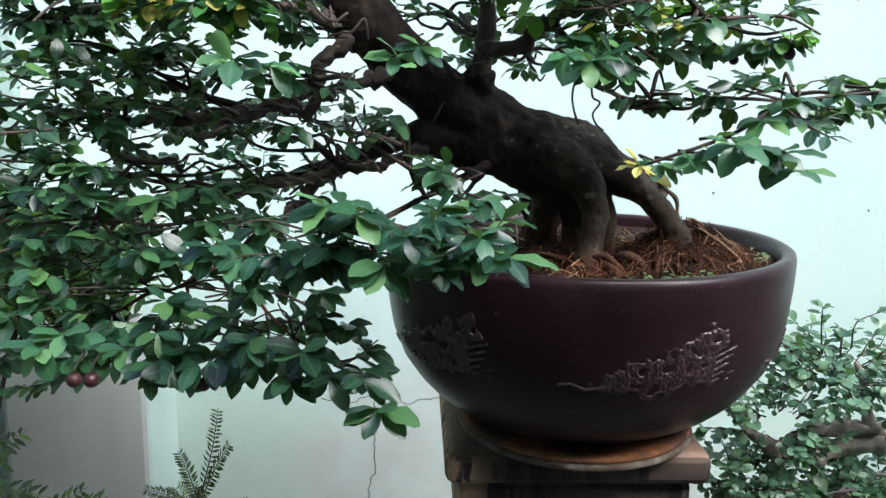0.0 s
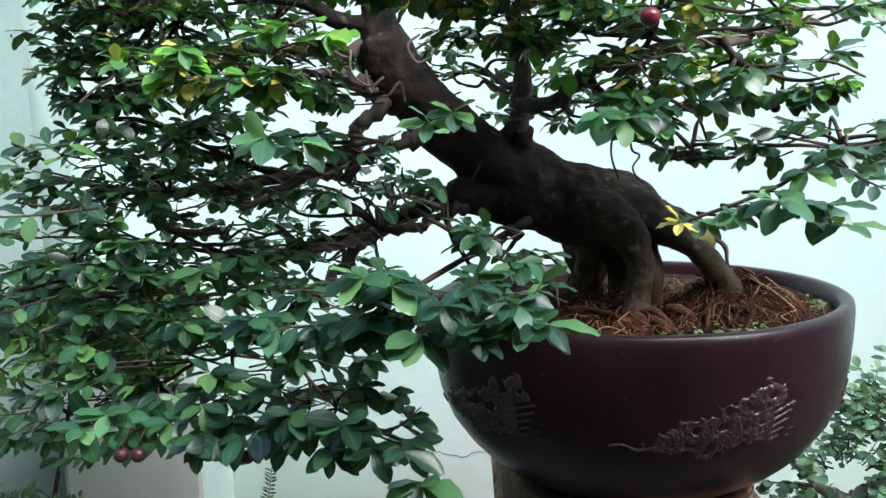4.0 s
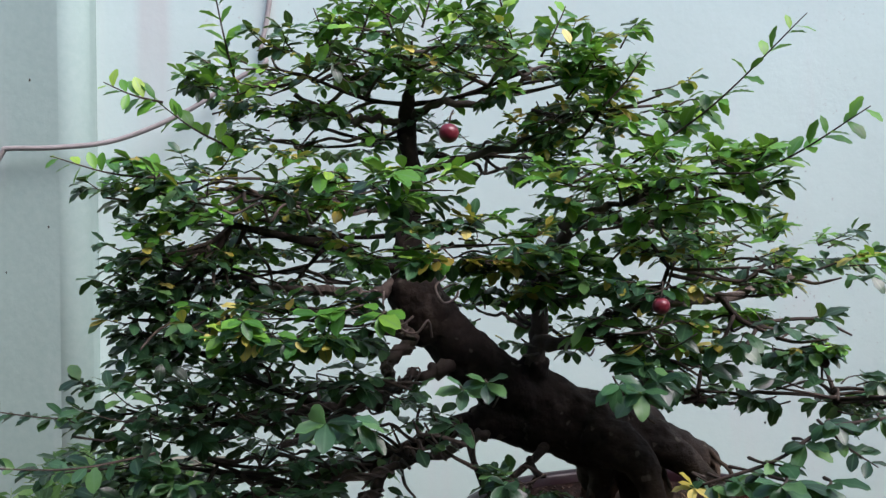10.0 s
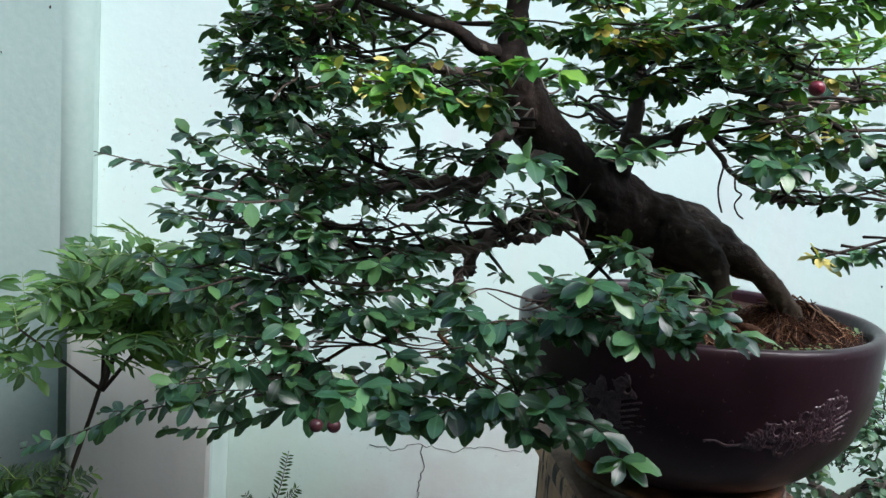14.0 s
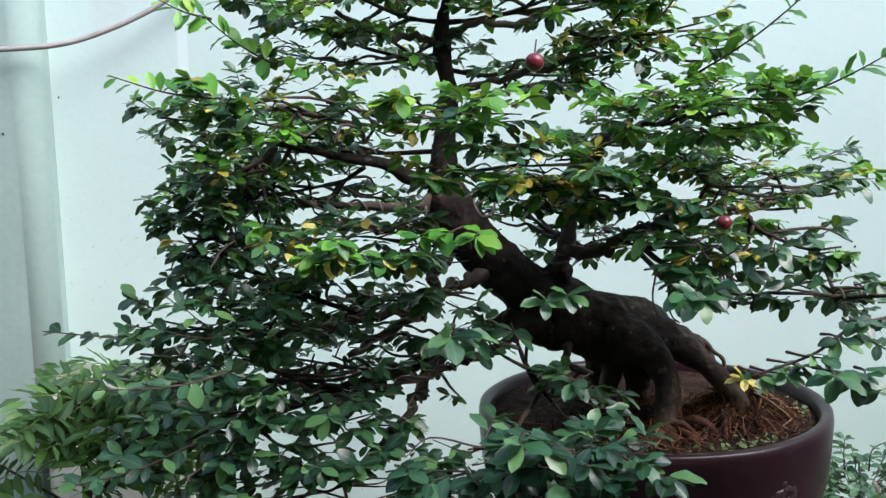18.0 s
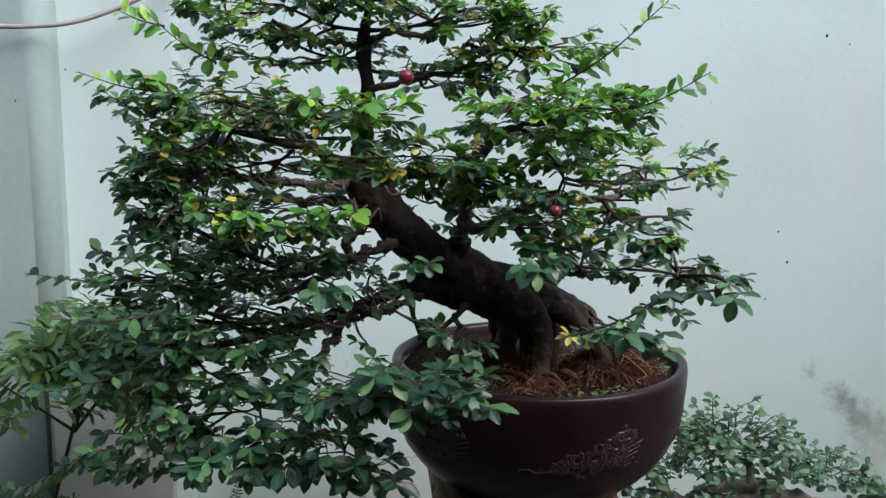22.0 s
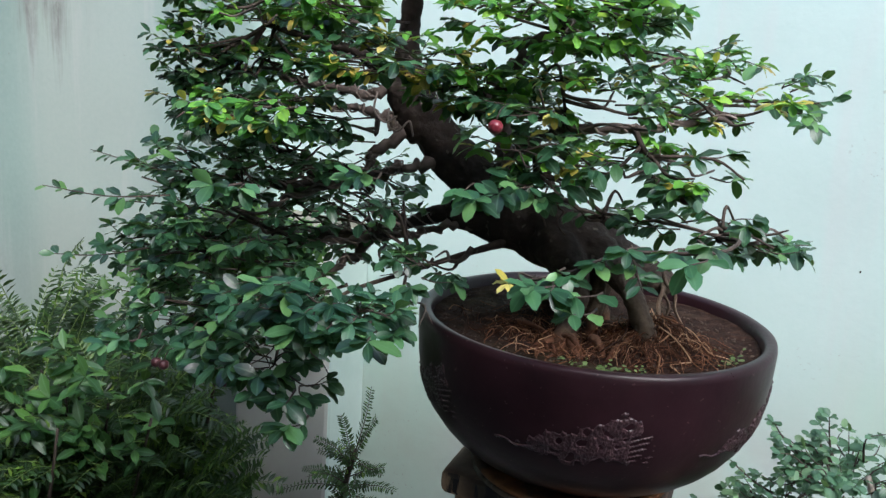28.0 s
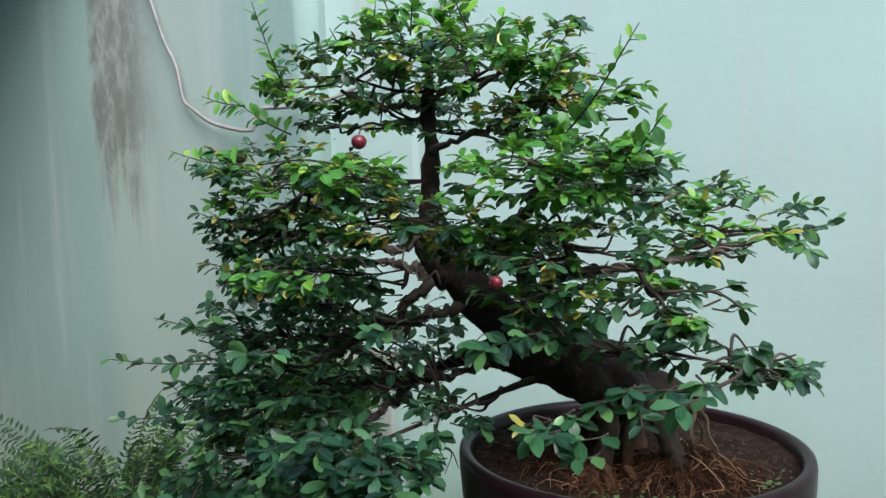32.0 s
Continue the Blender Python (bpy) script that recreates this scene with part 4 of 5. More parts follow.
for pts in (((-0.135, 0.955, 1.455), (-0.128, 0.945, 1.430), (-0.108, 0.940, 1.425), (-0.094, 0.945, 1.440), (-0.090, 0.952, 1.418)), ((-0.072, 0.965, 1.495), (-0.085, 0.955, 1.482), (-0.074, 0.950, 1.462), (-0.058, 0.955, 1.470), (-0.060, 0.962, 1.486), (-0.078, 0.966, 1.478)),
            ((-0.150, 0.945, 1.478), (-0.148, 0.935, 1.452), (-0.128, 0.932, 1.436), (-0.112, 0.94, 1.446))):
    w = Geo()
    w.tube(spline(pts, 6), 0.0016, 6)
    w.link("training_wire", WIRE, tree, "loose loop of brown wire")

# leaf pads: where they grow from, centre, half-sizes, shoots, leaf length, droop, shade
PADS = [
    ((-0.115, 0.98, 1.76), (-0.11, 0.95, 1.795), (0.16, 0.11, 0.050), 44, 0.031, 0.0, "young"),
    ((-0.118, 0.985, 1.72), (-0.24, 0.93, 1.75), (0.15, 0.12, 0.048), 44, 0.031, 0.0, "mixed"),
    ((-0.118, 0.985, 1.72), (0.04, 0.93, 1.75), (0.15, 0.12, 0.050), 44, 0.031, 0.0, "mixed"),
    ((0.04, 0.94, 1.70), (0.13, 0.90, 1.69), (0.11, 0.10, 0.042), 34, 0.031, 0.0, "mixed"),
    ((-0.12, 0.985, 1.68), (-0.22, 1.02, 1.69), (0.16, 0.13, 0.030), 26, 0.031, 0.0, "old"),
    ((-0.12, 0.985, 1.66), (0.0, 1.03, 1.66), (0.14, 0.12, 0.035), 22, 0.031, 0.0, "old"),
    ((-0.115, 0.985, 1.58), (-0.33, 0.86, 1.605), (0.15, 0.11, 0.040), 45, 0.032, 0.0, "mixed"),
    ((-0.115, 0.985, 1.55), (-0.36, 1.05, 1.565), (0.17, 0.12, 0.040), 31, 0.032, 0.0, "old"),
    ((-0.115, 0.98, 1.58), (-0.12, 0.76, 1.595), (0.10, 0.07, 0.026), 24, 0.033, 0.0, "young"),
    ((-0.11, 0.98, 1.53), (-0.05, 0.78, 1.535), (0.13, 0.09, 0.036), 36, 0.033, 0.0, "mixed"),
    ((0.13, 0.91, 1.58), (0.17, 0.81, 1.595), (0.14, 0.10, 0.040), 52, 0.033, 0.0, "young"),
    ((0.13, 0.91, 1.57), (0.20, 1.06, 1.565), (0.17, 0.13, 0.045), 40, 0.032, 0.0, "old"),
    ((0.33, 0.92, 1.485), (0.34, 0.98, 1.512), (0.12, 0.12, 0.045), 29, 0.031, 0.0, "gilded"),
    ((0.17, 0.88, 1.46), (0.18, 0.81, 1.505), (0.13, 0.09, 0.036), 27, 0.033, 0.0, "gilded"),
    ((-0.32, 0.92, 1.56), (-0.38, 0.95, 1.485), (0.125, 0.12, 0.046), 42, 0.032, 0.05, "old"),
    ((-0.34, 0.92, 1.56), (-0.395, 0.84, 1.52), (0.065, 0.08, 0.040), 22, 0.031, 0.05, "old"),
    ((-0.34, 0.92, 1.56), (-0.405, 0.87, 1.45), (0.055, 0.08, 0.036), 18, 0.031, 0.05, "old"),
    ((-0.23, 0.95, 1.53), (-0.31, 1.08, 1.50), (0.16, 0.13, 0.042), 28, 0.032, 0.0, "old"),
    ((-0.15, 0.95, 1.44), (-0.22, 0.79, 1.455), (0.13, 0.09, 0.034), 42, 0.034, 0.1, "mixed"),
    ((0.10, 0.92, 1.43), (0.15, 0.76, 1.44), (0.09, 0.06, 0.024), 9, 0.036, 0.25, "gilded"),
    ((0.25, 0.88, 1.47), (0.29, 0.86, 1.432), (0.13, 0.09, 0.030), 26, 0.034, 0.2, "gilded"),
    ((0.37, 0.86, 1.355), (0.37, 0.87, 1.365), (0.10, 0.08, 0.028), 17, 0.034, 0.15, "bright"),
    ((-0.22, 0.93, 1.335), (-0.385, 0.95, 1.40), (0.13, 0.13, 0.042), 48, 0.033, 0.1, "old"),
    ((-0.34, 0.90, 1.32), (-0.375, 0.88, 1.345), (0.155, 0.13, 0.046), 54, 0.033, 0.1, "old"),
    ((-0.26, 0.94, 1.235), (-0.35, 0.86, 1.285), (0.175, 0.13, 0.044), 58, 0.034, 0.15, "old"),
    ((-0.36, 0.90, 1.215), (-0.36, 0.82, 1.225), (0.19, 0.12, 0.044), 64, 0.034, 0.2, "old"),
    ((-0.26, 0.80, 1.16), (-0.30, 0.77, 1.168), (0.19, 0.10, 0.040), 46, 0.035, 0.25, "old"),
    ((-0.22, 0.93, 1.335), (-0.29, 1.06, 1.34), (0.16, 0.12, 0.042), 38, 0.033, 0.1, "old"),
    ((-0.05, 0.67, 1.235), (-0.01, 0.63, 1.25), (0.10, 0.05, 0.028), 21, 0.036, 0.25, "bright"),
    ((-0.06, 0.74, 1.245), (-0.12, 0.68, 1.24), (0.09, 0.06, 0.032), 16, 0.035, 0.2, "old"),
    ((0.0, 0.86, 1.265), (0.03, 0.77, 1.28), (0.06, 0.06, 0.024), 7, 0.034, 0.3, "old"),
    ((-0.20, 0.80, 1.17), (-0.12, 0.67, 1.145), (0.10, 0.06, 0.030), 18, 0.037, 0.5, "old"),
    ((-0.26, 0.80, 1.16), (-0.24, 0.74, 1.118), (0.13, 0.07, 0.020), 15, 0.036, 0.45, "old"),
    ((-0.30, 0.80, 1.15), (-0.40, 0.77, 1.11), (0.10, 0.07, 0.020), 13, 0.035, 0.35, "bright"),
    ((-0.18, 0.97, 1.255), (-0.32, 1.14, 1.22), (0.17, 0.13, 0.044), 34, 0.033, 0.1, "old"),
    ((-0.13, 0.95, 1.362), (-0.14, 0.84, 1.378), (0.10, 0.07, 0.014), 16, 0.033, 0.1, "old"),
    ((-0.10, 0.93, 1.268), (-0.15, 0.85, 1.318), (0.09, 0.07, 0.010), 10, 0.033, 0.1, "old"),
    ((-0.15, 0.95, 1.44), (-0.10, 0.86, 1.425), (0.08, 0.06, 0.014), 13, 0.033, 0.1, "old"),
    ((0.042, 0.97, 1.43), (0.0, 1.06, 1.46), (0.10, 0.07, 0.045), 20, 0.031, 0.0, "old"),
    ((0.042, 0.97, 1.42), (0.10, 1.06, 1.41), (0.11, 0.07, 0.030), 15, 0.031, 0.0, "old"),
    ((0.12, 0.90, 1.43), (0.16, 0.80, 1.400), (0.08, 0.06, 0.020), 14, 0.035, 0.25, "bright"),
    ((0.22, 0.89, 1.352), (0.225, 0.885, 1.365), (0.06, 0.04, 0.012), 5, 0.032, 0.2, "bright"),
    ((0.04, 0.95, 1.50), (0.045, 0.86, 1.495), (0.09, 0.06, 0.030), 24, 0.033, 0.05, "mixed"),
    ((0.03, 0.92, 1.272), (0.045, 0.82, 1.278), (0.06, 0.05, 0.022), 9, 0.033, 0.25, "old"),
    ((-0.02, 0.83, 1.262), (0.03, 0.70, 1.232), (0.07, 0.05, 0.014), 10, 0.033, 0.2, "bright"),
    ((-0.02, 0.83, 1.262), (-0.05, 0.86, 1.335), (0.06, 0.05, 0.012), 9, 0.033, 0.2, "old"),
]

def crook(a, b, r):
    """A thin knotty twig that winds from a to b."""
    a, b = np.array(a, float), np.array(b, float)
    L = np.linalg.norm(b - a)
    n = max(3, int(L / 0.022))
    pts = [a + (b - a) * i / n + (jitter(0.006) if 0 < i < n else 0) for i in range(n + 1)]
    path = spline(pts, 4)
    cg = Geo()
    cg.tube(path, np.linspace(r, r * 0.45, len(path)), 5, 0.4, 140)
    cg.link("twig", BRANCH, tree)


# trunk axis from which the leafless camera sight lines start
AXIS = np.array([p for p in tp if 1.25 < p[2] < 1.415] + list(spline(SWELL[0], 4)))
twig_mass = Geo()
leaf_rest = []
front_leaves = []
GOLDEN, FRESH = [], []
for root_at, centre, half, count, size, hang, shade in PADS:
    fol = Foliage()
    root_at, centre, half = np.array(root_at), np.array(centre), np.array(half)
    stem = spline([root_at, root_at * 0.55 + centre * 0.45 + np.array([0, 0, -0.008]), centre], 5)
    sg = Geo()
    thin = 0.5 if centre[1] < 0.80 else 1.0
    sg.tube(stem, np.linspace((0.0036 if centre[2] > 1.45 else 0.005) * thin, 0.002 * thin, len(stem)), 6, 0.25, 60)
    sg.link("bough", BARK, tree)
    ribs = [stem]
    for i in range(6):
        a = 2 * math.pi * (i + rnd.random() * 0.5) / 6
        end = centre + half * np.array([math.cos(a) * 0.75, math.sin(a) * 0.75, rnd.uniform(-0.3, 0.2)])
        st = stem[rnd.randrange(len(stem) // 3, len(stem))]
        if on_sight_line(end):
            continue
        rib = spline([st, (st + end) / 2 + jitter(0.012), end], 4)
        rg = Geo()
        rg.tube(rib, np.linspace(0.0027 * thin, 0.0012 * thin, len(rib)), 5, 0.3, 90)
        rg.link("twig", TWIG, tree)
        ribs.append(rib)
    for i in range(2 if centre[2] > 1.45 else 3 if count > 28 else 1):
        st = stem[rnd.randrange(1, len(stem))]
        a = rnd.uniform(0, 6.28)
        end = centre + half * np.array([math.cos(a) * 0.9, math.sin(a) * 0.9, rnd.uniform(-0.9, -0.2)])
        if not on_sight_line(end) and not on_sight_line((st + end) / 2):
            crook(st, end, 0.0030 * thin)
    pool = np.concatenate(ribs)
    levels = (-0.75, 0.05, 0.9) if half[2] > 0.038 else (-0.6, 0.6)
    high = centre[2] > 1.42
    loose = 0.86 if -0.05 > centre[0] and 1.20 < centre[2] < 1.53 else 1.0
    for i in range(int(count * loose * (1.22 if high else 1.0))):
        a, r = rnd.uniform(0, 2 * math.pi), math.sqrt(rnd.random())
        r *= 1.03 + 0.3 * noise.noise(Vector((centre[0] * 9 + math.cos(a) * 1.5, centre[2] * 9 + math.sin(a) * 1.5, 1)))
        top = 0.9 * math.sqrt(max(0.0, 1 - r * r)) + 0.25
        end = centre + half * np.array([r * math.cos(a), r * math.sin(a), rnd.choice(levels) * top + rnd.gauss(0, 0.08) - 0.35 * hang])
        if on_sight_line(end):
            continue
        k_ = pool[np.argmin(np.linalg.norm(pool - end - unit(end - centre) * -0.03, axis=1))]
        L = np.linalg.norm(end - k_)
        if L > 0.09:
            k_ = end + (k_ - end) * 0.09 / L
        k_ = np.array([k_[0], k_[1], k_[2] * 0.35 + end[2] * 0.65 - 0.004])
        u = rnd.random()
        sh = "old"
        if shade == "young":
            sh = "young" if u < 0.78 else "old"
        elif shade == "mixed":
            sh = "young" if u < 0.45 else "old"
        elif shade == "gilded":
            sh = "young" if u < 0.40 else "old"
        elif shade == "bright":
            sh = "young" if u < 0.14 else "old"
        elif u < 0.05 + 0.26 * (centre[2] > 1.45):
            sh = "young"
        if size > 0.0335:
            fol.shoot(k_, end, size * 0.78, rnd.randint(2, 5), 0.25, 0.05, 0.0008, sh, hang * 0.6, BLADES, 5)
        else:
            fol.shoot(k_, end, size * (0.75 if high else 0.80), rnd.randint(5, 9) if high else rnd.randint(3, 6), 0.15, 0.05, 0.0008, sh, hang * 0.5, BLADES, 4 if high else 3)
    twig_mass.add(fol.twigs.v, fol.twigs.f)
    fol.leaves = [l for l in fol.leaves if not on_sight_line(l[0])]
    turned = {"gilded": 0.11, "mixed": 0.12}.get(shade, 0.02 if centre[2] > 1.40 else 0.0)
    fol.leaves = [(l[0], l[1], l[2] * 0.85, l[3], "gold") if rnd.random() < turned * (4.5 if noise.noise(Vector(l[0]) * 15) > 0.22 else 0.3) else l for l in fol.leaves]
    old = [l for l in fol.leaves if l[4] == "old"]
    FRESH += [l for l in fol.leaves if l[4] == "young"]
    GOLDEN += [l for l in fol.leaves if l[4] == "gold"]
    if centre[1] < 0.70 or hang > 0.5:
        near = [l for l in old if l[0][1] < 0.72]
        take = near[:max(0, 300 - len(front_leaves))]
        ids = {id(l) for l in take}
        front_leaves += take
        old = [l for l in old if id(l) not in ids]
    leaf_rest += old

# bare knotty twigs below the low bough, with a few small leaves
q = random.Random(61)
fol = Foliage()
for i in range(16):
    j = q.randrange(len(LOWL) // 3, len(LOWL) - 3)
    a = LOWL[j][:3]
    b = a + np.array([q.uniform(-0.11, 0.03), q.uniform(-0.09, 0.01), q.uniform(-0.055, 0.05)])
    crook(a, b, 0.0032)
    if i % 2:
        fol.shoot(b, b + np.array([q.uniform(-0.03, 0.02), -0.015, 0.006]), 0.022, 3, 0.1, 0, 0.0008, "old", 0.1, BLADES, 3)
twig_mass.add(fol.twigs.v, fol.twigs.f)
leaf_rest += fol.leaves

# long free shoots that stand out of the outline
def free_shoot(fol, a, b, n, shade):
    """A whip with leaves in small tufts, smaller to its tip."""
    a, b = np.array(a), np.array(b)
    L = np.linalg.norm(b - a)
    path = spline([a, (a + b) / 2 + np.array([0, 0, -0.05 * L]), b], 8)
    fol.twigs.tube(path, np.linspace(0.0017, 0.0006, len(path)), 5)
    n = int(n * 2.2)
    for i in range(n):
        s = min(0.995, 0.08 + 0.93 * (i // 3 + 0.16 * (i % 3)) / (n / 3))
        j = min(int(s * 16), 15)
        p = path[j] + (path[j + 1] - path[j]) * (s * 16 - j)
        t = unit(path[j + 1] - path[j])
        side = unit(np.cross(t, (0.0, -1.0, 0.45) if shade == "young" else (0.0, -0.4, 1.0))) * (1 if i % 2 else -1)
        d = unit(t * rnd.uniform(0.3, 0.9) + side * rnd.uniform(0.5, 0.9) + jitter(0.28))
        fol.leaf(p, d, np.array([0, -0.45, 0.9]) + jitter(0.25), ((0.031 - 0.012 * s) if shade == "young" else (0.029 - 0.010 * s)) * rnd.uniform(0.8, 1.15), BLADES, shade)


fol = Foliage()
for a, b, n, sh in (((0.150, 0.845, 1.622), (0.303, 0.735, 1.752), 11, "young"), ((0.24, 0.82, 1.595), (0.342, 0.69, 1.652), 10, "young"), ((-0.308, 0.87, 1.71), (-0.323, 0.81, 1.86), 10, "young"), ((-0.165, 0.89, 1.785), (-0.141, 0.88, 1.853), 5, "young"), ((-0.09, 0.89, 1.795), (-0.070, 0.87, 1.855), 5, "young"), ((0.012, 0.88, 1.79), (-0.005, 0.86, 1.856), 5, "young"), ((0.05, 0.87, 1.75), (0.079, 0.86, 1.805), 5, "young"), ((0.078, 0.87, 1.70), (0.109, 0.86, 1.745), 5, "young"), ((0.12, 0.87, 1.69), (0.168, 0.855, 1.748), 6, "young"), ((-0.20, 0.88, 1.775), (-0.215, 0.86, 1.815), 4, "young"),
                    ((-0.38, 0.83, 1.615), (-0.50, 0.79, 1.64), 8, "young"), ((-0.13, 0.93, 1.80), (-0.15, 0.90, 1.87), 6, "young"), ((-0.06, 0.93, 1.80), (-0.03, 0.90, 1.87), 6, "young"),
                    ((-0.336, 0.90, 1.661), (-0.41, 0.86, 1.714), 7, "young"), ((-0.40, 0.862, 1.710), (-0.452, 0.82, 1.727), 5, "young"), ((-0.43, 0.86, 1.34), (-0.603, 0.818, 1.351), 11, "old"), ((-0.36, 0.74, 1.32), (-0.476, 0.625, 1.333), 9, "old"), ((-0.42, 0.76, 1.23), (-0.53, 0.67, 1.22), 8, "old"),
                    ((0.38, 0.98, 1.51), (0.475, 1.0, 1.52), 9, "old"), ((0.36, 0.9, 1.35), (0.465, 0.95, 1.345), 9, "old"), ((0.30, 0.72, 1.36), (0.33, 0.66, 1.33), 5, "old"),
                    ((-0.34, 0.84, 1.10), (-0.47, 0.88, 1.06), 8, "old"), ((-0.47, 0.88, 1.06), (-0.62, 0.90, 1.015), 10, "old"), ((-0.56, 0.90, 1.035), (-0.72, 0.90, 0.96), 10, "old"),
                    ((-0.36, 0.82, 1.07), (-0.54, 0.90, 0.995), 12, "old")):
    free_shoot(fol, a, b, n, sh)
# low arching shoot with yellow tips before the trunk foot, and bright tufts that stand forward
limb("branch", [(0.37, 0.86, 1.355, 0.0028), (0.40, 0.78, 1.37, 0.0025), (0.383, 0.70, 1.370, 0.0022), (0.30, 0.69, 1.358, 0.002), (0.247, 0.68, 1.33, 0.0018), (0.18, 0.692, 1.303, 0.0014)], 6, 0.2, TWIG)
for x, y, z, n, size, sh in ((0.383, 0.69, 1.378, 5, 0.0302, "fresh"), (0.345, 0.69, 1.366, 4, 0.0269, "old"), (0.305, 0.685, 1.362, 5, 0.0294, "fresh"), (0.275, 0.68, 1.345, 5, 0.0286, "old"), (0.25, 0.665, 1.33, 5, 0.0294, "fresh"),
                             (0.235, 0.68, 1.318, 4, 0.0277, "old"), (0.215, 0.675, 1.312, 5, 0.0269, "fresh"), (0.195, 0.685, 1.306, 4, 0.0252, "fresh"), (0.178, 0.69, 1.303, 4, 0.029, "gold"),
                             (0.231, 0.605, 1.328, 5, 0.032, "young"), (0.250, 0.615, 1.326, 4, 0.030, "old"), (0.273, 0.625, 1.322, 5, 0.032, "young"), (0.277, 0.606, 1.310, 3, 0.034, "old"), (0.374, 0.635, 1.370, 5, 0.033, "young"), (-0.012, 0.69, 1.400, 5, 0.033, "old"), (-0.034, 0.70, 1.392, 4, 0.030, "fresh"), (-0.142, 0.58, 1.384, 5, 0.034, "old"), (-0.120, 0.60, 1.380, 4, 0.032, "fresh"), (-0.140, 0.645, 1.472, 6, 0.034, "young"), (-0.11, 0.66, 1.466, 5, 0.032, "young"), (-0.165, 0.655, 1.468, 4, 0.030, "young"),
                             (0.130, 0.69, 1.390, 6, 0.035, "old"), (0.112, 0.70, 1.396, 5, 0.034, "fresh"), (0.15, 0.71, 1.397, 5, 0.034, "old"), (0.165, 0.73, 1.402, 4, 0.032, "old"),
                             (0.063, 0.588, 1.24, 5, 0.038, "fresh"), (0.04, 0.60, 1.245, 4, 0.034, "old"), (-0.034, 0.58, 1.118, 6, 0.038, "old"), (-0.05, 0.60, 1.135, 4, 0.034, "old"), (-0.285, 0.55, 1.170, 6, 0.034, "young"), (-0.275, 0.565, 1.176, 5, 0.032, "young"), (-0.076, 0.59, 1.276, 5, 0.034, "fresh"), (-0.055, 0.60, 1.268, 4, 0.033, "old"), (-0.033, 0.592, 1.232, 6, 0.035, "fresh"), (0.01, 0.595, 1.238, 5, 0.034, "fresh")):
    a = np.array([x, y, z])
    fol.shoot(a + np.array([rnd.uniform(-0.02, 0.02), 0.045, -0.004]), a, size * 0.92, 2, 0.4, 0.0, 0.0012, "young" if sh == "fresh" and rnd.random() < 0.5 else "old" if sh == "fresh" else sh, 0.12, BLADES, n)
twig_mass.add(fol.twigs.v, fol.twigs.f)
tagged(twig_mass.link("twig_growth", TWIG, tree), kind="stuff")
FRESH += [l for l in fol.leaves if l[4] == "young"]
GOLDEN += [l for l in fol.leaves if l[4] == "gold"]
leaf_rest += [l for l in fol.leaves if l[4] == "old"]
leaf_stuff("foliage", leaf_rest, LEAF, tree)
blade_mesh = {}
for p, m, s, blade, _ in front_leaves:
    if id(blade) not in blade_mesh:
        me = bpy.data.meshes.new("leaf")
        me.from_pydata([tuple(v) for v in blade[0]], [], blade[1])
        me.materials.append(LEAF_ONE)
        add_rib(me, rib_of(17))
        me.polygons.foreach_set("use_smooth", [True] * len(me.polygons))
        blade_mesh[id(blade)] = me
    ob = new("leaf", blade_mesh[id(blade)])
    ob.parent, ob.matrix_parent_inverse = tree, tree.matrix_world.inverted()
    ob.matrix_basis = Matrix.Translation(p) @ Matrix([list(r) for r in m]).to_4x4() @ Matrix.Diagonal((s, s, s, 1))
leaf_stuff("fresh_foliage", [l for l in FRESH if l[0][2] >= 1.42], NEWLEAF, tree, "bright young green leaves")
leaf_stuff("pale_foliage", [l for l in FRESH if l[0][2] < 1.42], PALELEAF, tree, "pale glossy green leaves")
leaf_stuff("yellow_foliage", GOLDEN, YELLOW, tree, "yellowing leaves")

# berries
berry = bmesh.new()
bmesh.ops.create_uvsphere(berry, u_segments=20, v_segments=14, radius=1)
for v in berry.verts:
    v.co.z *= 0.94 if v.co.z > 0 else 1.0
    if v.co.z > 0.85:
        v.co.z -= 0.06
first = part("berry", berry, FRUIT, tree, "ripe crimson berry", True)
dull = first.data.copy()
dull.materials[0] = DULLFRUIT
BERRIES = [(-0.045, 0.695, 1.639, 0.0098), (0.15, 0.684, 1.472, 0.0082), (-0.093, 0.63, 1.229, 0.0066), (-0.322, 0.67, 1.10, 0.0072), (-0.304, 0.666, 1.102, 0.0072), (-0.205, 0.674, 1.098, 0.0066), (0.335, 0.80, 1.404, 0.0062), (0.292, 0.83, 1.398, 0.0050)]
for i, (x, y, z, r) in enumerate(BERRIES):
    ob = first if i == 0 else first.copy()
    if i:
        scene.collection.objects.link(ob)
    if i > 1:
        ob.data = dull
        tagged(ob, "dark unripe berry")
    ob.matrix_world = Matrix.Translation((x, y, z)) @ Matrix.Diagonal((r, r, r, 1))
    stalk = Geo()
    stalk.tube(spline([(x, y, z + r * 0.8), (x + 0.002, y + 0.004, z + r + 0.008), (x + 0.004, y + 0.012, z + r + 0.014)], 3), 0.0008, 4)
    stalk.link("berry_stalk", TWIG, ob)

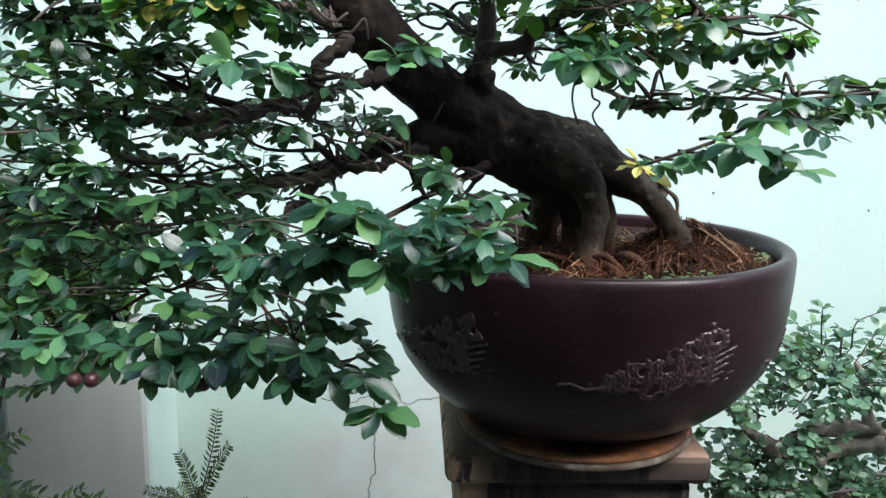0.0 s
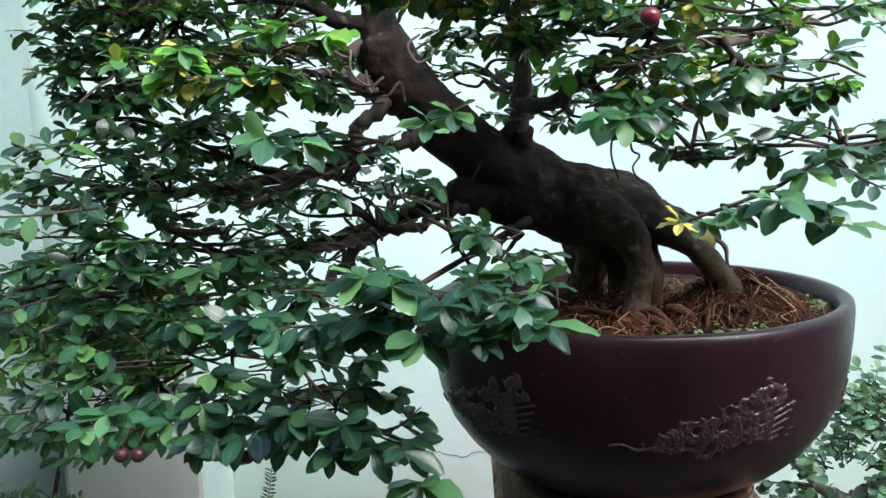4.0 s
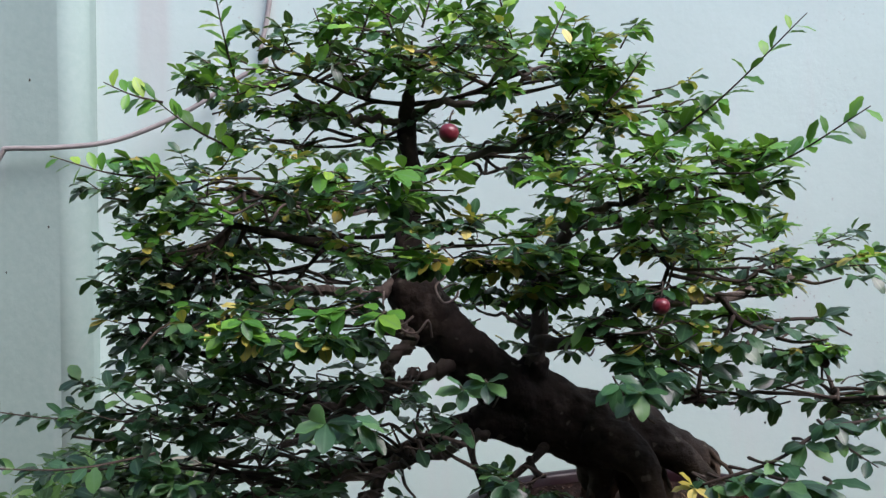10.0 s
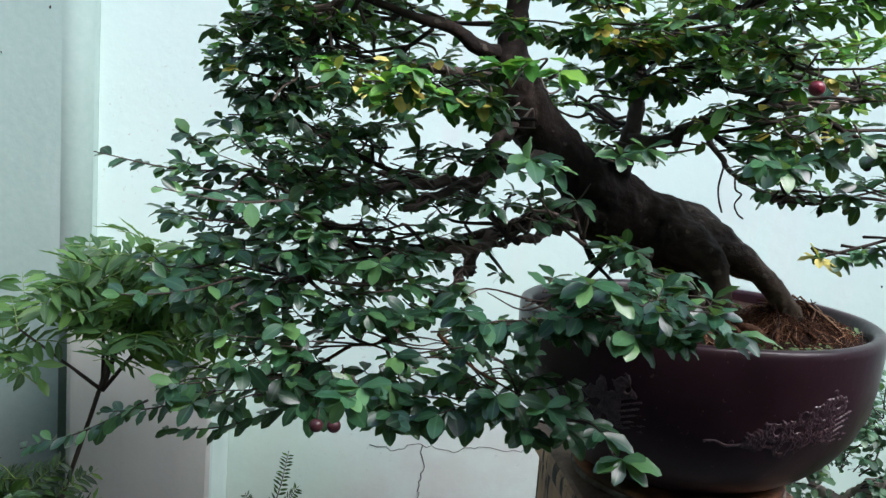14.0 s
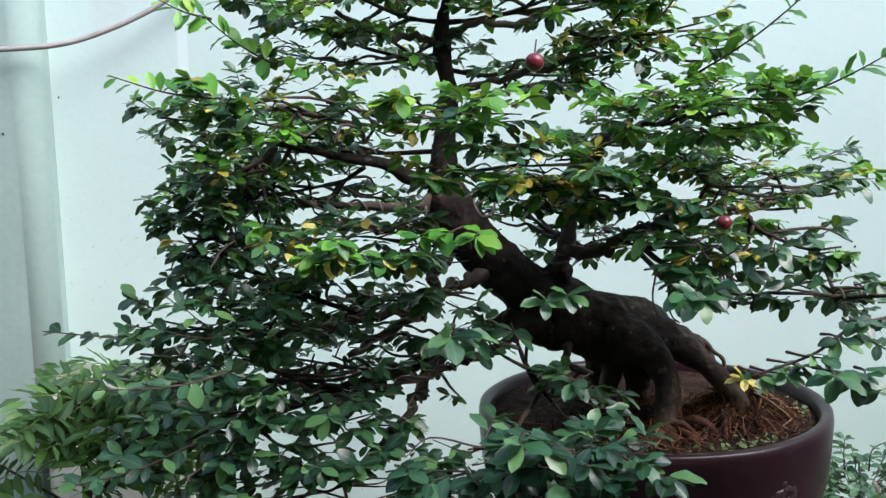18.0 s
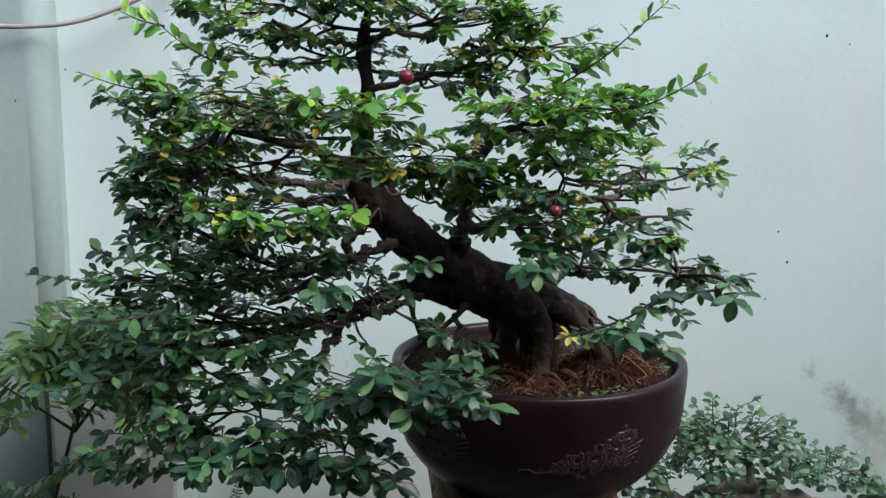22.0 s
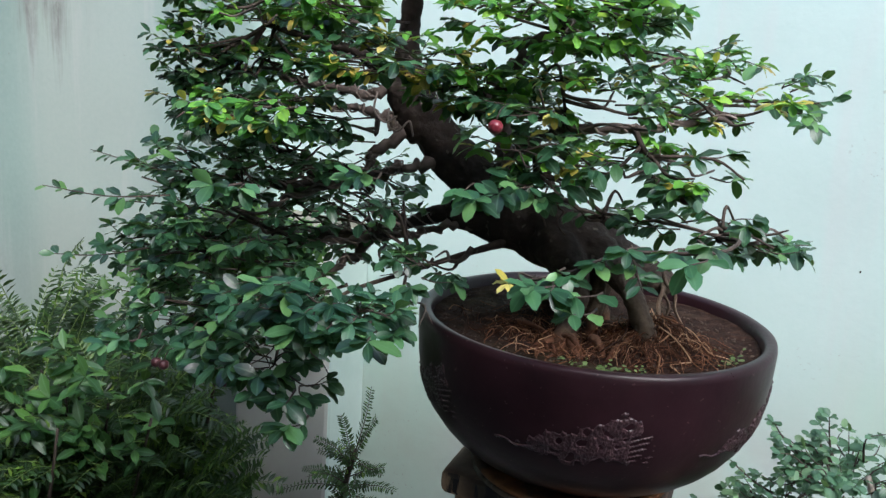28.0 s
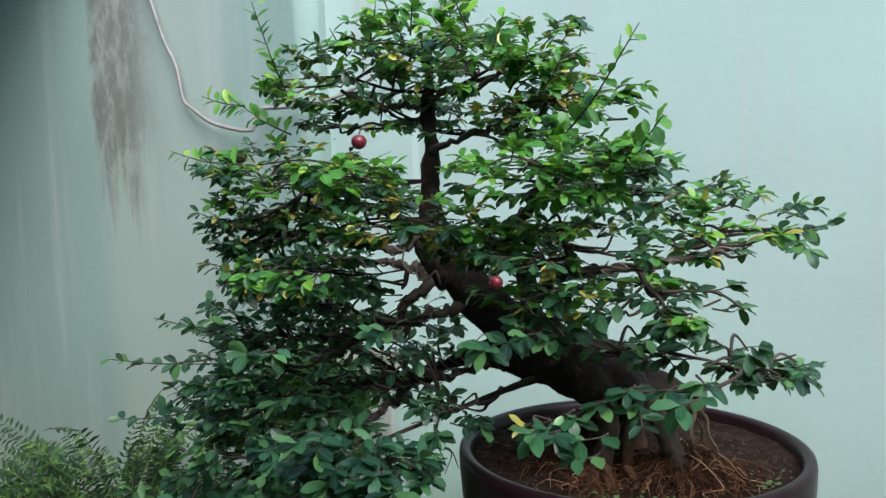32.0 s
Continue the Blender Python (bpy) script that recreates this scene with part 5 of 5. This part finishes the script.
# ---- cable on the wall ----
g = Geo()
g.tube(spline([(-1.66, 1.668, 2.40), (-1.553, 1.66, 2.134), (-1.50, 1.655, 2.01), (-1.45, 1.655, 1.92), (-1.425, 1.652, 1.82), (-1.38, 1.65, 1.785), (-1.30, 1.645, 1.742), (-1.20, 1.64, 1.718), (-1.138, 1.64, 1.712), (-1.127, 1.64, 1.722), (-1.10, 1.64, 1.765), (-1.085, 1.64, 1.772),
                (-0.98, 1.645, 1.772), (-0.86, 1.68, 1.79), (-0.72, 1.71, 1.85), (-0.60, 1.735, 1.93), (-0.54, 1.745, 1.965), (-0.55, 1.748, 2.0), (-0.53, 1.748, 2.1), (-0.50, 1.748, 2.4)], 6), 0.0058, 8)
tagged(g.link("wall_cable", CABLE), "grey electric cable sagging along the wall", "cable")

# hairline cracks in the render of the wall
def crack(pts, r=0.0009):
    g = Geo()
    q = random.Random(len(pts))
    p = spline([(x, 1.7595, z) for x, z in pts], 5)
    p[:, 0] += [q.gauss(0, 0.0025) for _ in p]
    p[:, 2] += [q.gauss(0, 0.0025) for _ in p]
    g.tube(p, r, 5)
    tagged(g.link("wall_crack", CRACK), "dark hairline crack in the painted wall", "crack", kind="structure")


CRACK = plain("crack_shadow", (0.05, 0.045, 0.04), 0.95, 0.3, 60, 0.1)
crack([(-0.175, 0.66), (-0.168, 0.60), (-0.178, 0.55), (-0.172, 0.50), (-0.186, 0.45), (-0.19, 0.38)])
crack([(-0.30, 0.655), (-0.24, 0.648), (-0.20, 0.66), (-0.165, 0.664), (-0.10, 0.652), (-0.04, 0.668), (0.03, 0.66), (0.107, 0.675)], 0.0007)


# nicks and insect specks on the painted faces
for x, y, z, r in ((-1.02, 1.679, 1.60, 0.004), (-1.12, 1.679, 1.50, 0.003), (-1.06, 1.679, 1.93, 0.004), (-0.93, 1.759, 1.68, 0.003), (0.98, 1.759, 1.80, 0.005), (1.04, 1.759, 1.78, 0.003), (0.62, 1.759, 1.42, 0.003),
                   (0.90, 1.759, 1.30, 0.004), (0.93, 1.759, 1.22, 0.005), (0.88, 1.759, 1.12, 0.003), (-0.02, 1.759, 0.84, 0.003), (-0.28, 1.759, 0.80, 0.003), (0.55, 1.759, 1.15, 0.003)):
    g = Geo()
    q = random.Random(int(x * 1000) + 5000)
    rim = [(x + r * q.uniform(0.6, 1.3) * math.cos(a), y - 0.0012, z + 1.5 * r * q.uniform(0.6, 1.3) * math.sin(a)) for a in np.linspace(0, 5.6, 9)]
    back = [(px_, y + 0.004, pz_) for px_, _, pz_ in rim]
    n = len(rim)
    rim = [(x + (px_ - x) * 0.36, y_, z + (pz_ - z) * 0.36) for px_, y_, pz_ in rim]
    g.add(rim + back, [tuple(range(n))] + [(i, (i + 1) % n, n + (i + 1) % n, n + i) for i in range(n)])
    tagged(g.link("wall_nick", CRACK), "small dark nick in the wall paint", "nick", "nicks in the wall", kind="structure")


# ---- weeds, moss and grit on the soil ----
def scatter_soil(name, n, seed, size, material, blades, cx, cy, sx, sy, label):
    q = random.Random(seed)
    fol = Foliage()
    for i in range(n):
        x, y = cx + q.gauss(0, sx), cy + q.gauss(0, sy)
        if math.hypot(x - PC.x, (y - PC.y) / OVAL) > 0.222:
            continue
        a = q.uniform(0, 6.28)
        fol.leaf((x, y, soil_z(x, y) + 0.003 + q.random() * 0.008), (math.cos(a), math.sin(a), q.uniform(0.1, 0.8)), (0, -0.3, 1), size * q.uniform(0.6, 1.3), blades)
    return tagged(leaf_stuff(name, fol.leaves, material), label, "weed")


scatter_soil("soil_weed", 150, 3, 0.0075, WEED, ROUND, 0.30, 0.850, 0.050, 0.018, "tiny green weeds sprouting on the potting soil")
scatter_soil("soil_weed", 60, 4, 0.007, WEED, ROUND, 0.40, 0.98, 0.014, 0.02, "tiny green weeds sprouting on the potting soil")
grit = Geo()
q = random.Random(9)
for i in range(600):
    a, r = q.uniform(0, 6.28), 0.230 * q.random() ** 0.3
    x, y, d = PC.x + r * math.cos(a), PC.y + OVAL * r * math.sin(a), q.uniform(0.0008, 0.0030)
    vs_ = [Vector((x, y, soil_z(x, y) + 0.002)) + Vector(v) * d * q.uniform(0.7, 1.2) for v in ((1, 0, 0), (0, 1, 0), (-1, 0, 0), (0, -1, 0), (0, 0, 0.8), (0, 0, -0.8))]
    grit.add(vs_, [(0, 1, 4), (1, 2, 4), (2, 3, 4), (3, 0, 4), (1, 0, 5), (2, 1, 5), (3, 2, 5), (0, 3, 5)])
tagged(grit.link("soil_grit", plain("soil_crumb", (0.075, 0.052, 0.038), 0.95, 0.6, 40, 0.3)), "loose crumbs and grit on the potting soil", "grit", kind="stuff")


# ---- smaller bonsai behind, in a dark tray ----
B2 = Vector((0.80, 1.22, 0))
small_pot = empty("tray_pot", (B2.x, B2.y, 0.62), "shallow dull dark oval bonsai tray", "pot")
part("tray", revolve([(0.17, 0.665), (0.22, 0.67), (0.245, 0.70), (0.255, 0.745), (0.262, 0.765), (0.255, 0.77), (0.243, 0.766), (0.238, 0.74), (0.20, 0.70)], 56, 0.62, B2, -0.045), DARKPOT, small_pot, smooth=True)
tray_soil = tagged(part("tray_soil", revolve([(0.10, 0.71), (0.237, 0.742), (0.20, 0.752), (0.12, 0.762), (0.03, 0.766)], 40, 0.62, B2, -0.045), SOIL, smooth=True), "dark soil filling the bonsai tray", "soil")
slab_b = empty("plant_bench", (B2.x, B2.y, 0), "dark rendered bench carrying the bonsai tray", "bench")
part("bench_top", box((0.62, 0.40, 0.06), (B2.x, B2.y, 0.588), 0.01, 2), STONE, slab_b)
part("bench_leg", box((0.12, 0.30, 0.557), (B2.x - 0.2, B2.y, 0.2785), 0.008, 2), STONE, slab_b)
part("bench_leg", box((0.12, 0.30, 0.557), (B2.x + 0.2, B2.y, 0.2785), 0.008, 2), STONE, slab_b)

small = empty("small_bonsai", (0.86, 1.22, 0.76), "low spreading bonsai with pale knotted trunk and tiny round leaves", "bonsai tree")


def small_limb(name, pts, material=PALEWOOD, label="", rough=0.55):
    p = spline(pts, 12)
    g = Geo()
    g.tube(p[:, :3], p[:, 3], 18, rough * 1.3, 48)
    g.link(name, material, small, label)


small_limb("trunk", [(0.92, 1.22, 0.70, 0.034), (0.87, 1.21, 0.77, 0.026), (0.80, 1.20, 0.825, 0.018), (0.72, 1.19, 0.855, 0.015), (0.66, 1.18, 0.868, 0.017), (0.61, 1.18, 0.855, 0.014), (0.57, 1.18, 0.845, 0.018), (0.54, 1.18, 0.842, 0.014), (0.50, 1.18, 0.856, 0.010), (0.466, 1.18, 0.882, 0.007), (0.438, 1.18, 0.91, 0.004)], PALEWOOD, "pale gnarled trunk lying almost level")
small_limb("branch", [(0.70, 1.185, 0.878, 0.013), (0.65, 1.18, 0.884, 0.012), (0.597, 1.18, 0.886, 0.013), (0.555, 1.18, 0.876, 0.012), (0.53, 1.178, 0.86, 0.009), (0.51, 1.17, 0.84, 0.005)])
small_limb("branch", [(0.70, 1.19, 0.885, 0.010), (0.71, 1.185, 0.93, 0.007), (0.735, 1.18, 0.96, 0.004)])
small_limb("branch", [(0.64, 1.18, 0.89, 0.010), (0.63, 1.175, 0.94, 0.006), (0.61, 1.17, 0.99, 0.004)])
q = random.Random(33)
for i in range(11):
    a = -2.6 + 0.32 * i
    x, y, l = 0.885 + 0.02 * math.cos(a), 1.20 + 0.015 * math.sin(a), q.uniform(0.08, 0.15)
    small_limb("root", [(x, y, 0.80 + q.uniform(-0.02, 0.02), 0.011), (x + 0.4 * l * math.cos(a), y + 0.3 * l * math.sin(a), 0.79 + q.gauss(0, 0.008), 0.009),
                        (x + 0.8 * l * math.cos(a), y + 0.55 * l * math.sin(a), 0.755 + q.gauss(0, 0.006), 0.0075), (x + l * math.cos(a), y + 0.65 * l * math.sin(a), 0.705, 0.005)], ROOTPALE, "", 0.5)

sf, st = [], Geo()
q = random.Random(21)
for centre, half, n in (((0.585, 1.17, 0.985), (0.14, 0.11, 0.055), 110), ((0.50, 1.16, 0.91), (0.09, 0.10, 0.055), 44), ((0.46, 1.17, 0.82), (0.09, 0.09, 0.05), 64), ((0.60, 1.17, 0.79), (0.11, 0.09, 0.035), 22),
                        ((0.70, 1.17, 0.93), (0.09, 0.09, 0.05), 32), ((0.80, 1.19, 0.92), (0.08, 0.07, 0.035), 44), ((0.90, 1.17, 0.86), (0.06, 0.05, 0.05), 34), ((0.83, 1.12, 0.80), (0.07, 0.04, 0.03), 20), ((0.72, 1.14, 0.79), (0.10, 0.07, 0.035), 44), ((0.60, 1.15, 0.81), (0.07, 0.06, 0.03), 30), ((0.50, 1.17, 0.77), (0.07, 0.06, 0.04), 26), ((0.68, 1.20, 0.82), (0.10, 0.04, 0.03), 34), ((0.88, 1.15, 0.86), (0.05, 0.05, 0.035), 12)):
    fol = Foliage()
    c, h = np.array(centre), np.array(half)
    for i in range(n):
        a, r = q.uniform(0, 6.28), math.sqrt(q.random())
        end = c + h * np.array([r * math.cos(a), r * math.sin(a), q.uniform(-1, 1) * math.sqrt(1 - 0.7 * r * r)])
        fol.shoot(end + (c - end) * 0.45 + np.array([0, 0, -0.012]), end, 0.0175, rnd.randint(3, 5), 0.15, 0.0, 0.0009, "old", 0.15, ROUND, 3)
    sf += fol.leaves
    st.add(fol.twigs.v, fol.twigs.f)
fol = Foliage()
for a, b in (((0.53, 1.16, 0.99), (0.475, 1.13, 1.055)), ((0.56, 1.17, 1.0), (0.545, 1.15, 1.075)), ((0.60, 1.17, 1.01), (0.625, 1.15, 1.07)), ((0.49, 1.16, 0.93), (0.425, 1.12, 0.985)), ((0.46, 1.16, 0.88), (0.39, 1.13, 0.90))):
    fol.shoot(a, b, 0.0175, 9, 0.1, 0.0, 0.0012, "old", 0.1, ROUND, 4)
sf += fol.leaves
st.add(fol.twigs.v, fol.twigs.f)
leaf_stuff("foliage", sf, SMALLLEAF, small)
tagged(st.link("twig_growth", TWIG, small), kind="stuff")
for ob in (small, small_pot, slab_b, tray_soil):
    ob.location += Vector((-0.020, -0.045, 0.0))


# ---- ferns and shrub against the wall ----
def frond(leaves, stems, base, tip, leaflet, pairs, q, blades=LANCE, arch=0.15):
    """A feathery frond: an arching stalk with paired leaflets."""
    base, tip = np.array(base, float), np.array(tip, float)
    L = np.linalg.norm(tip - base)
    path = spline([base, (base + tip) / 2 + np.array([0, 0, arch * L]) + jitter(0.03 * L), tip], 6)
    stems.tube(path, np.linspace(0.0016, 0.0006, len(path)), 4)
    n = len(path) - 1
    for i in range(pairs):
        s = 0.12 + 0.86 * i / pairs
        j = min(int(s * n), n - 1)
        p = path[j] + (path[j + 1] - path[j]) * (s * n - j)
        t = unit(path[j + 1] - path[j])
        side = unit(np.cross(t, (0.1, -0.6, 1)))
        size = leaflet * (1.0 - 0.55 * abs(s - 0.4)) * q.uniform(0.85, 1.1)
        for k_ in (-1, 1):
            leaves.append((p, leaf_frame(side * k_ + t * 0.5 + jitter(0.1), np.cross(t, side) * (-1 if np.cross(t, side)[2] < 0 else 1) + jitter(0.15)), size, q.choice(blades), "old"))


def fern_plant(name, label, at, fronds, leaflet, pairs, seed, blades, stalk=None, spread=(0.2, 0.2), heights=(0.4, 0.7), material=FERN, length=(0.15, 0.28)):
    plant = empty(name, at, label, "fern")
    q = random.Random(seed)
    leaves, stems = [], Geo()
    for i in range(fronds):
        a = q.uniform(0, 6.28)
        r = math.sqrt(q.random())
        b = np.array([at[0] + spread[0] * r * math.cos(a), at[1] + spread[1] * r * math.sin(a), q.uniform(*heights)])
        if stalk is None:
            b[2] = heights[0] + (heights[1] - heights[0]) * q.random() ** 0.8 * (1.05 - 0.5 * r)
        L = q.uniform(*length)
        d = unit(np.array([math.cos(a) * 0.8, math.sin(a) * 0.8 - 0.3, q.uniform(0.15, 1.2)]))
        frond(leaves, stems, b, b + d * L, leaflet, pairs, q, blades)
    main = Geo()
    for i in range(5 if stalk is None else 1):
        x, y = at[0] + q.gauss(0, spread[0] * 0.4), at[1] + q.gauss(0, spread[1] * 0.4)
        if stalk is not None:
            x, y = at[0], at[1]
        main.tube(spline([(at[0], at[1], 0.0), (x, y, heights[0] * 0.7), (x + q.gauss(0, 0.03), y, heights[0] + 0.3 * (heights[1] - heights[0]))], 4), 0.006, 6, 0.3, 60)
    main.link("stem", TWIG, plant)
    leaf_stuff("foliage", leaves, material, plant)
    tagged(stems.link("frond_stalk", GREEN_TWIG, plant), kind="stuff")
    return plant


fern_plant("fern_bush", "dense dark green feathery fern bush by the wall", (-1.42, 1.30, 0), 520, 0.034, 12, 31, LANCE, None, (0.42, 0.24), (0.12, 0.85))
fern_plant("fern_bush", "dense dark green feathery fern bush by the wall", (-0.98, 1.22, 0), 350, 0.034, 12, 32, LANCE, None, (0.24, 0.20), (0.10, 0.70))
small_fern = empty("fern_sapling", (-0.49, 1.51, 0), "small feathery sapling growing at the wall's foot", "fern")
q = random.Random(44)
leaves, stems = [], Geo()
stem = Geo()
stem.tube(spline([(-0.52, 1.51, 0.0), (-0.52, 1.51, 0.25), (-0.525, 1.51, 0.42), (-0.50, 1.51, 0.55)], 5), 0.008, 7, 0.3, 50)
stem.link("stem", TWIG, small_fern)
for b, t in (((-0.50, 1.51, 0.54), (-0.455, 1.50, 0.735)), ((-0.50, 1.51, 0.53), (-0.43, 1.49, 0.665)), ((-0.505, 1.51, 0.52), (-0.54, 1.50, 0.64)), ((-0.51, 1.51, 0.50), (-0.61, 1.49, 0.56)), ((-0.515, 1.51, 0.47), (-0.64, 1.48, 0.47)),
             ((-0.52, 1.51, 0.44), (-0.72, 1.47, 0.38)), ((-0.515, 1.51, 0.47), (-0.40, 1.49, 0.54)), ((-0.52, 1.51, 0.43), (-0.36, 1.48, 0.49)), ((-0.52, 1.51, 0.40), (-0.34, 1.46, 0.40)), ((-0.52, 1.51, 0.42), (-0.62, 1.45, 0.34)),
             ((-0.51, 1.51, 0.5), (-0.47, 1.44, 0.6)), ((-0.52, 1.51, 0.45), (-0.45, 1.42, 0.47)), ((-0.52, 1.51, 0.45), (-0.57, 1.42, 0.5)), ((-0.52, 1.51, 0.38), (-0.45, 1.42, 0.36))):
    frond(leaves, stems, b, t, 0.0185, 17, q, LANCE, 0.08)
for i in range(26):
    b = np.array([-0.51 + q.gauss(0, 0.015), 1.505, q.uniform(0.36, 0.53)])
    a = q.uniform(0, 6.28)
    L = q.uniform(0.05, 0.13)
    frond(leaves, stems, b, b + np.array([math.cos(a) * L, -0.4 * abs(math.sin(a)) * L, q.uniform(-0.2, 0.7) * L]), 0.015, 10, q, LANCE, 0.1)
leaf_stuff("foliage", leaves, FERN, small_fern)
tagged(stems.link("frond_stalk", TWIG, small_fern), kind="stuff")

shrub = empty("leafy_shrub", (-0.82, 1.36, 0), "tall shrub with pale green lance-shaped leaves", "shrub")
q = random.Random(52)
leaves, stems = [], Geo()
main = Geo()
main.tube(spline([(-0.95, 1.44, 0.0), (-0.93, 1.44, 0.45), (-0.79, 1.38, 0.9)], 6), np.linspace(0.006, 0.004, 13), 7, 0.2, 50)
main.link("stem", TWIG, shrub)
for i, (x, y, z) in enumerate(((-0.75, 1.36, 1.10), (-0.945, 1.36, 1.00), (-0.69, 1.36, 1.12), (-0.62, 1.38, 1.08), (-0.72, 1.34, 1.05), (-0.66, 1.36, 1.03), (-0.80, 1.38, 1.10))):
    g = Geo()
    g.tube(spline([(-0.79, 1.38, 0.88), (-0.79 * 0.6 + x * 0.4, y + 0.01, 0.5 * (0.9 + z) - 0.02), (x, y, z)], 6), np.linspace(0.004, 0.002, 13), 6, 0.2, 50)
    g.link("branch", TWIG, shrub)
    for j in range(9 if i in (1, 6) else 13):
        a = q.uniform(0, 6.28)
        b = np.array((x, y, z)) + np.array([0, 0, -0.008 * j]) + jitter(0.02)
        t = b + np.array([0.12 * math.cos(a), 0.10 * math.sin(a) - 0.03, q.uniform(0.0, 0.09)])
        frond(leaves, stems, b, t, 0.056, 5, q, LANCE, 0.1)
for i in range(7):
    b = np.array([-0.92 + q.gauss(0, 0.05), 1.30 + q.gauss(0, 0.04), q.uniform(0.86, 0.98)])
    fol = Foliage()
    fol.shoot(b, b + np.array([q.uniform(-0.06, 0.06), -0.03, 0.05]), 0.044, 4, 0.2, 0, 0.001, "old", 0.2, WIDE, 4)
    leaves += fol.leaves
    stems.add(fol.twigs.v, fol.twigs.f)
leaf_stuff("foliage", leaves, SHRUB, shrub)
tagged(stems.link("leaf_stalk", GREEN_TWIG, shrub), kind="stuff")

bush = empty("broadleaf_bush", (-1.06, 1.10, 0), "dark green bush with broad pointed leaves before the ferns", "bush")
q = random.Random(71)
leaves, stems = [], Geo()
for i in range(7):
    x, y = -1.06 + q.gauss(0, 0.10), 1.10 + q.gauss(0, 0.04)
    g = Geo()
    g.tube(spline([(-1.06, 1.10, 0.0), (x * 0.6 - 0.424, y, 0.35), (x, y, 0.72)], 5), np.linspace(0.006, 0.003, 11), 6, 0.2, 50)
    g.link("stem", TWIG, bush)
for i in range(70):
    b = np.array([-1.06 + q.gauss(0, 0.15), 1.10 + q.gauss(0, 0.06), q.uniform(0.36, 0.80)])
    fol = Foliage()
    fol.shoot(b, b + np.array([q.uniform(-0.07, 0.07), -0.04, 0.05]), 0.055, 4, 0.2, 0, 0.001, "old", 0.15, WIDE, 4)
    leaves += fol.leaves
    stems.add(fol.twigs.v, fol.twigs.f)
leaf_stuff("foliage", leaves, BUSH, bush)
tagged(stems.link("leaf_stalk", GREEN_TWIG, bush), kind="stuff")
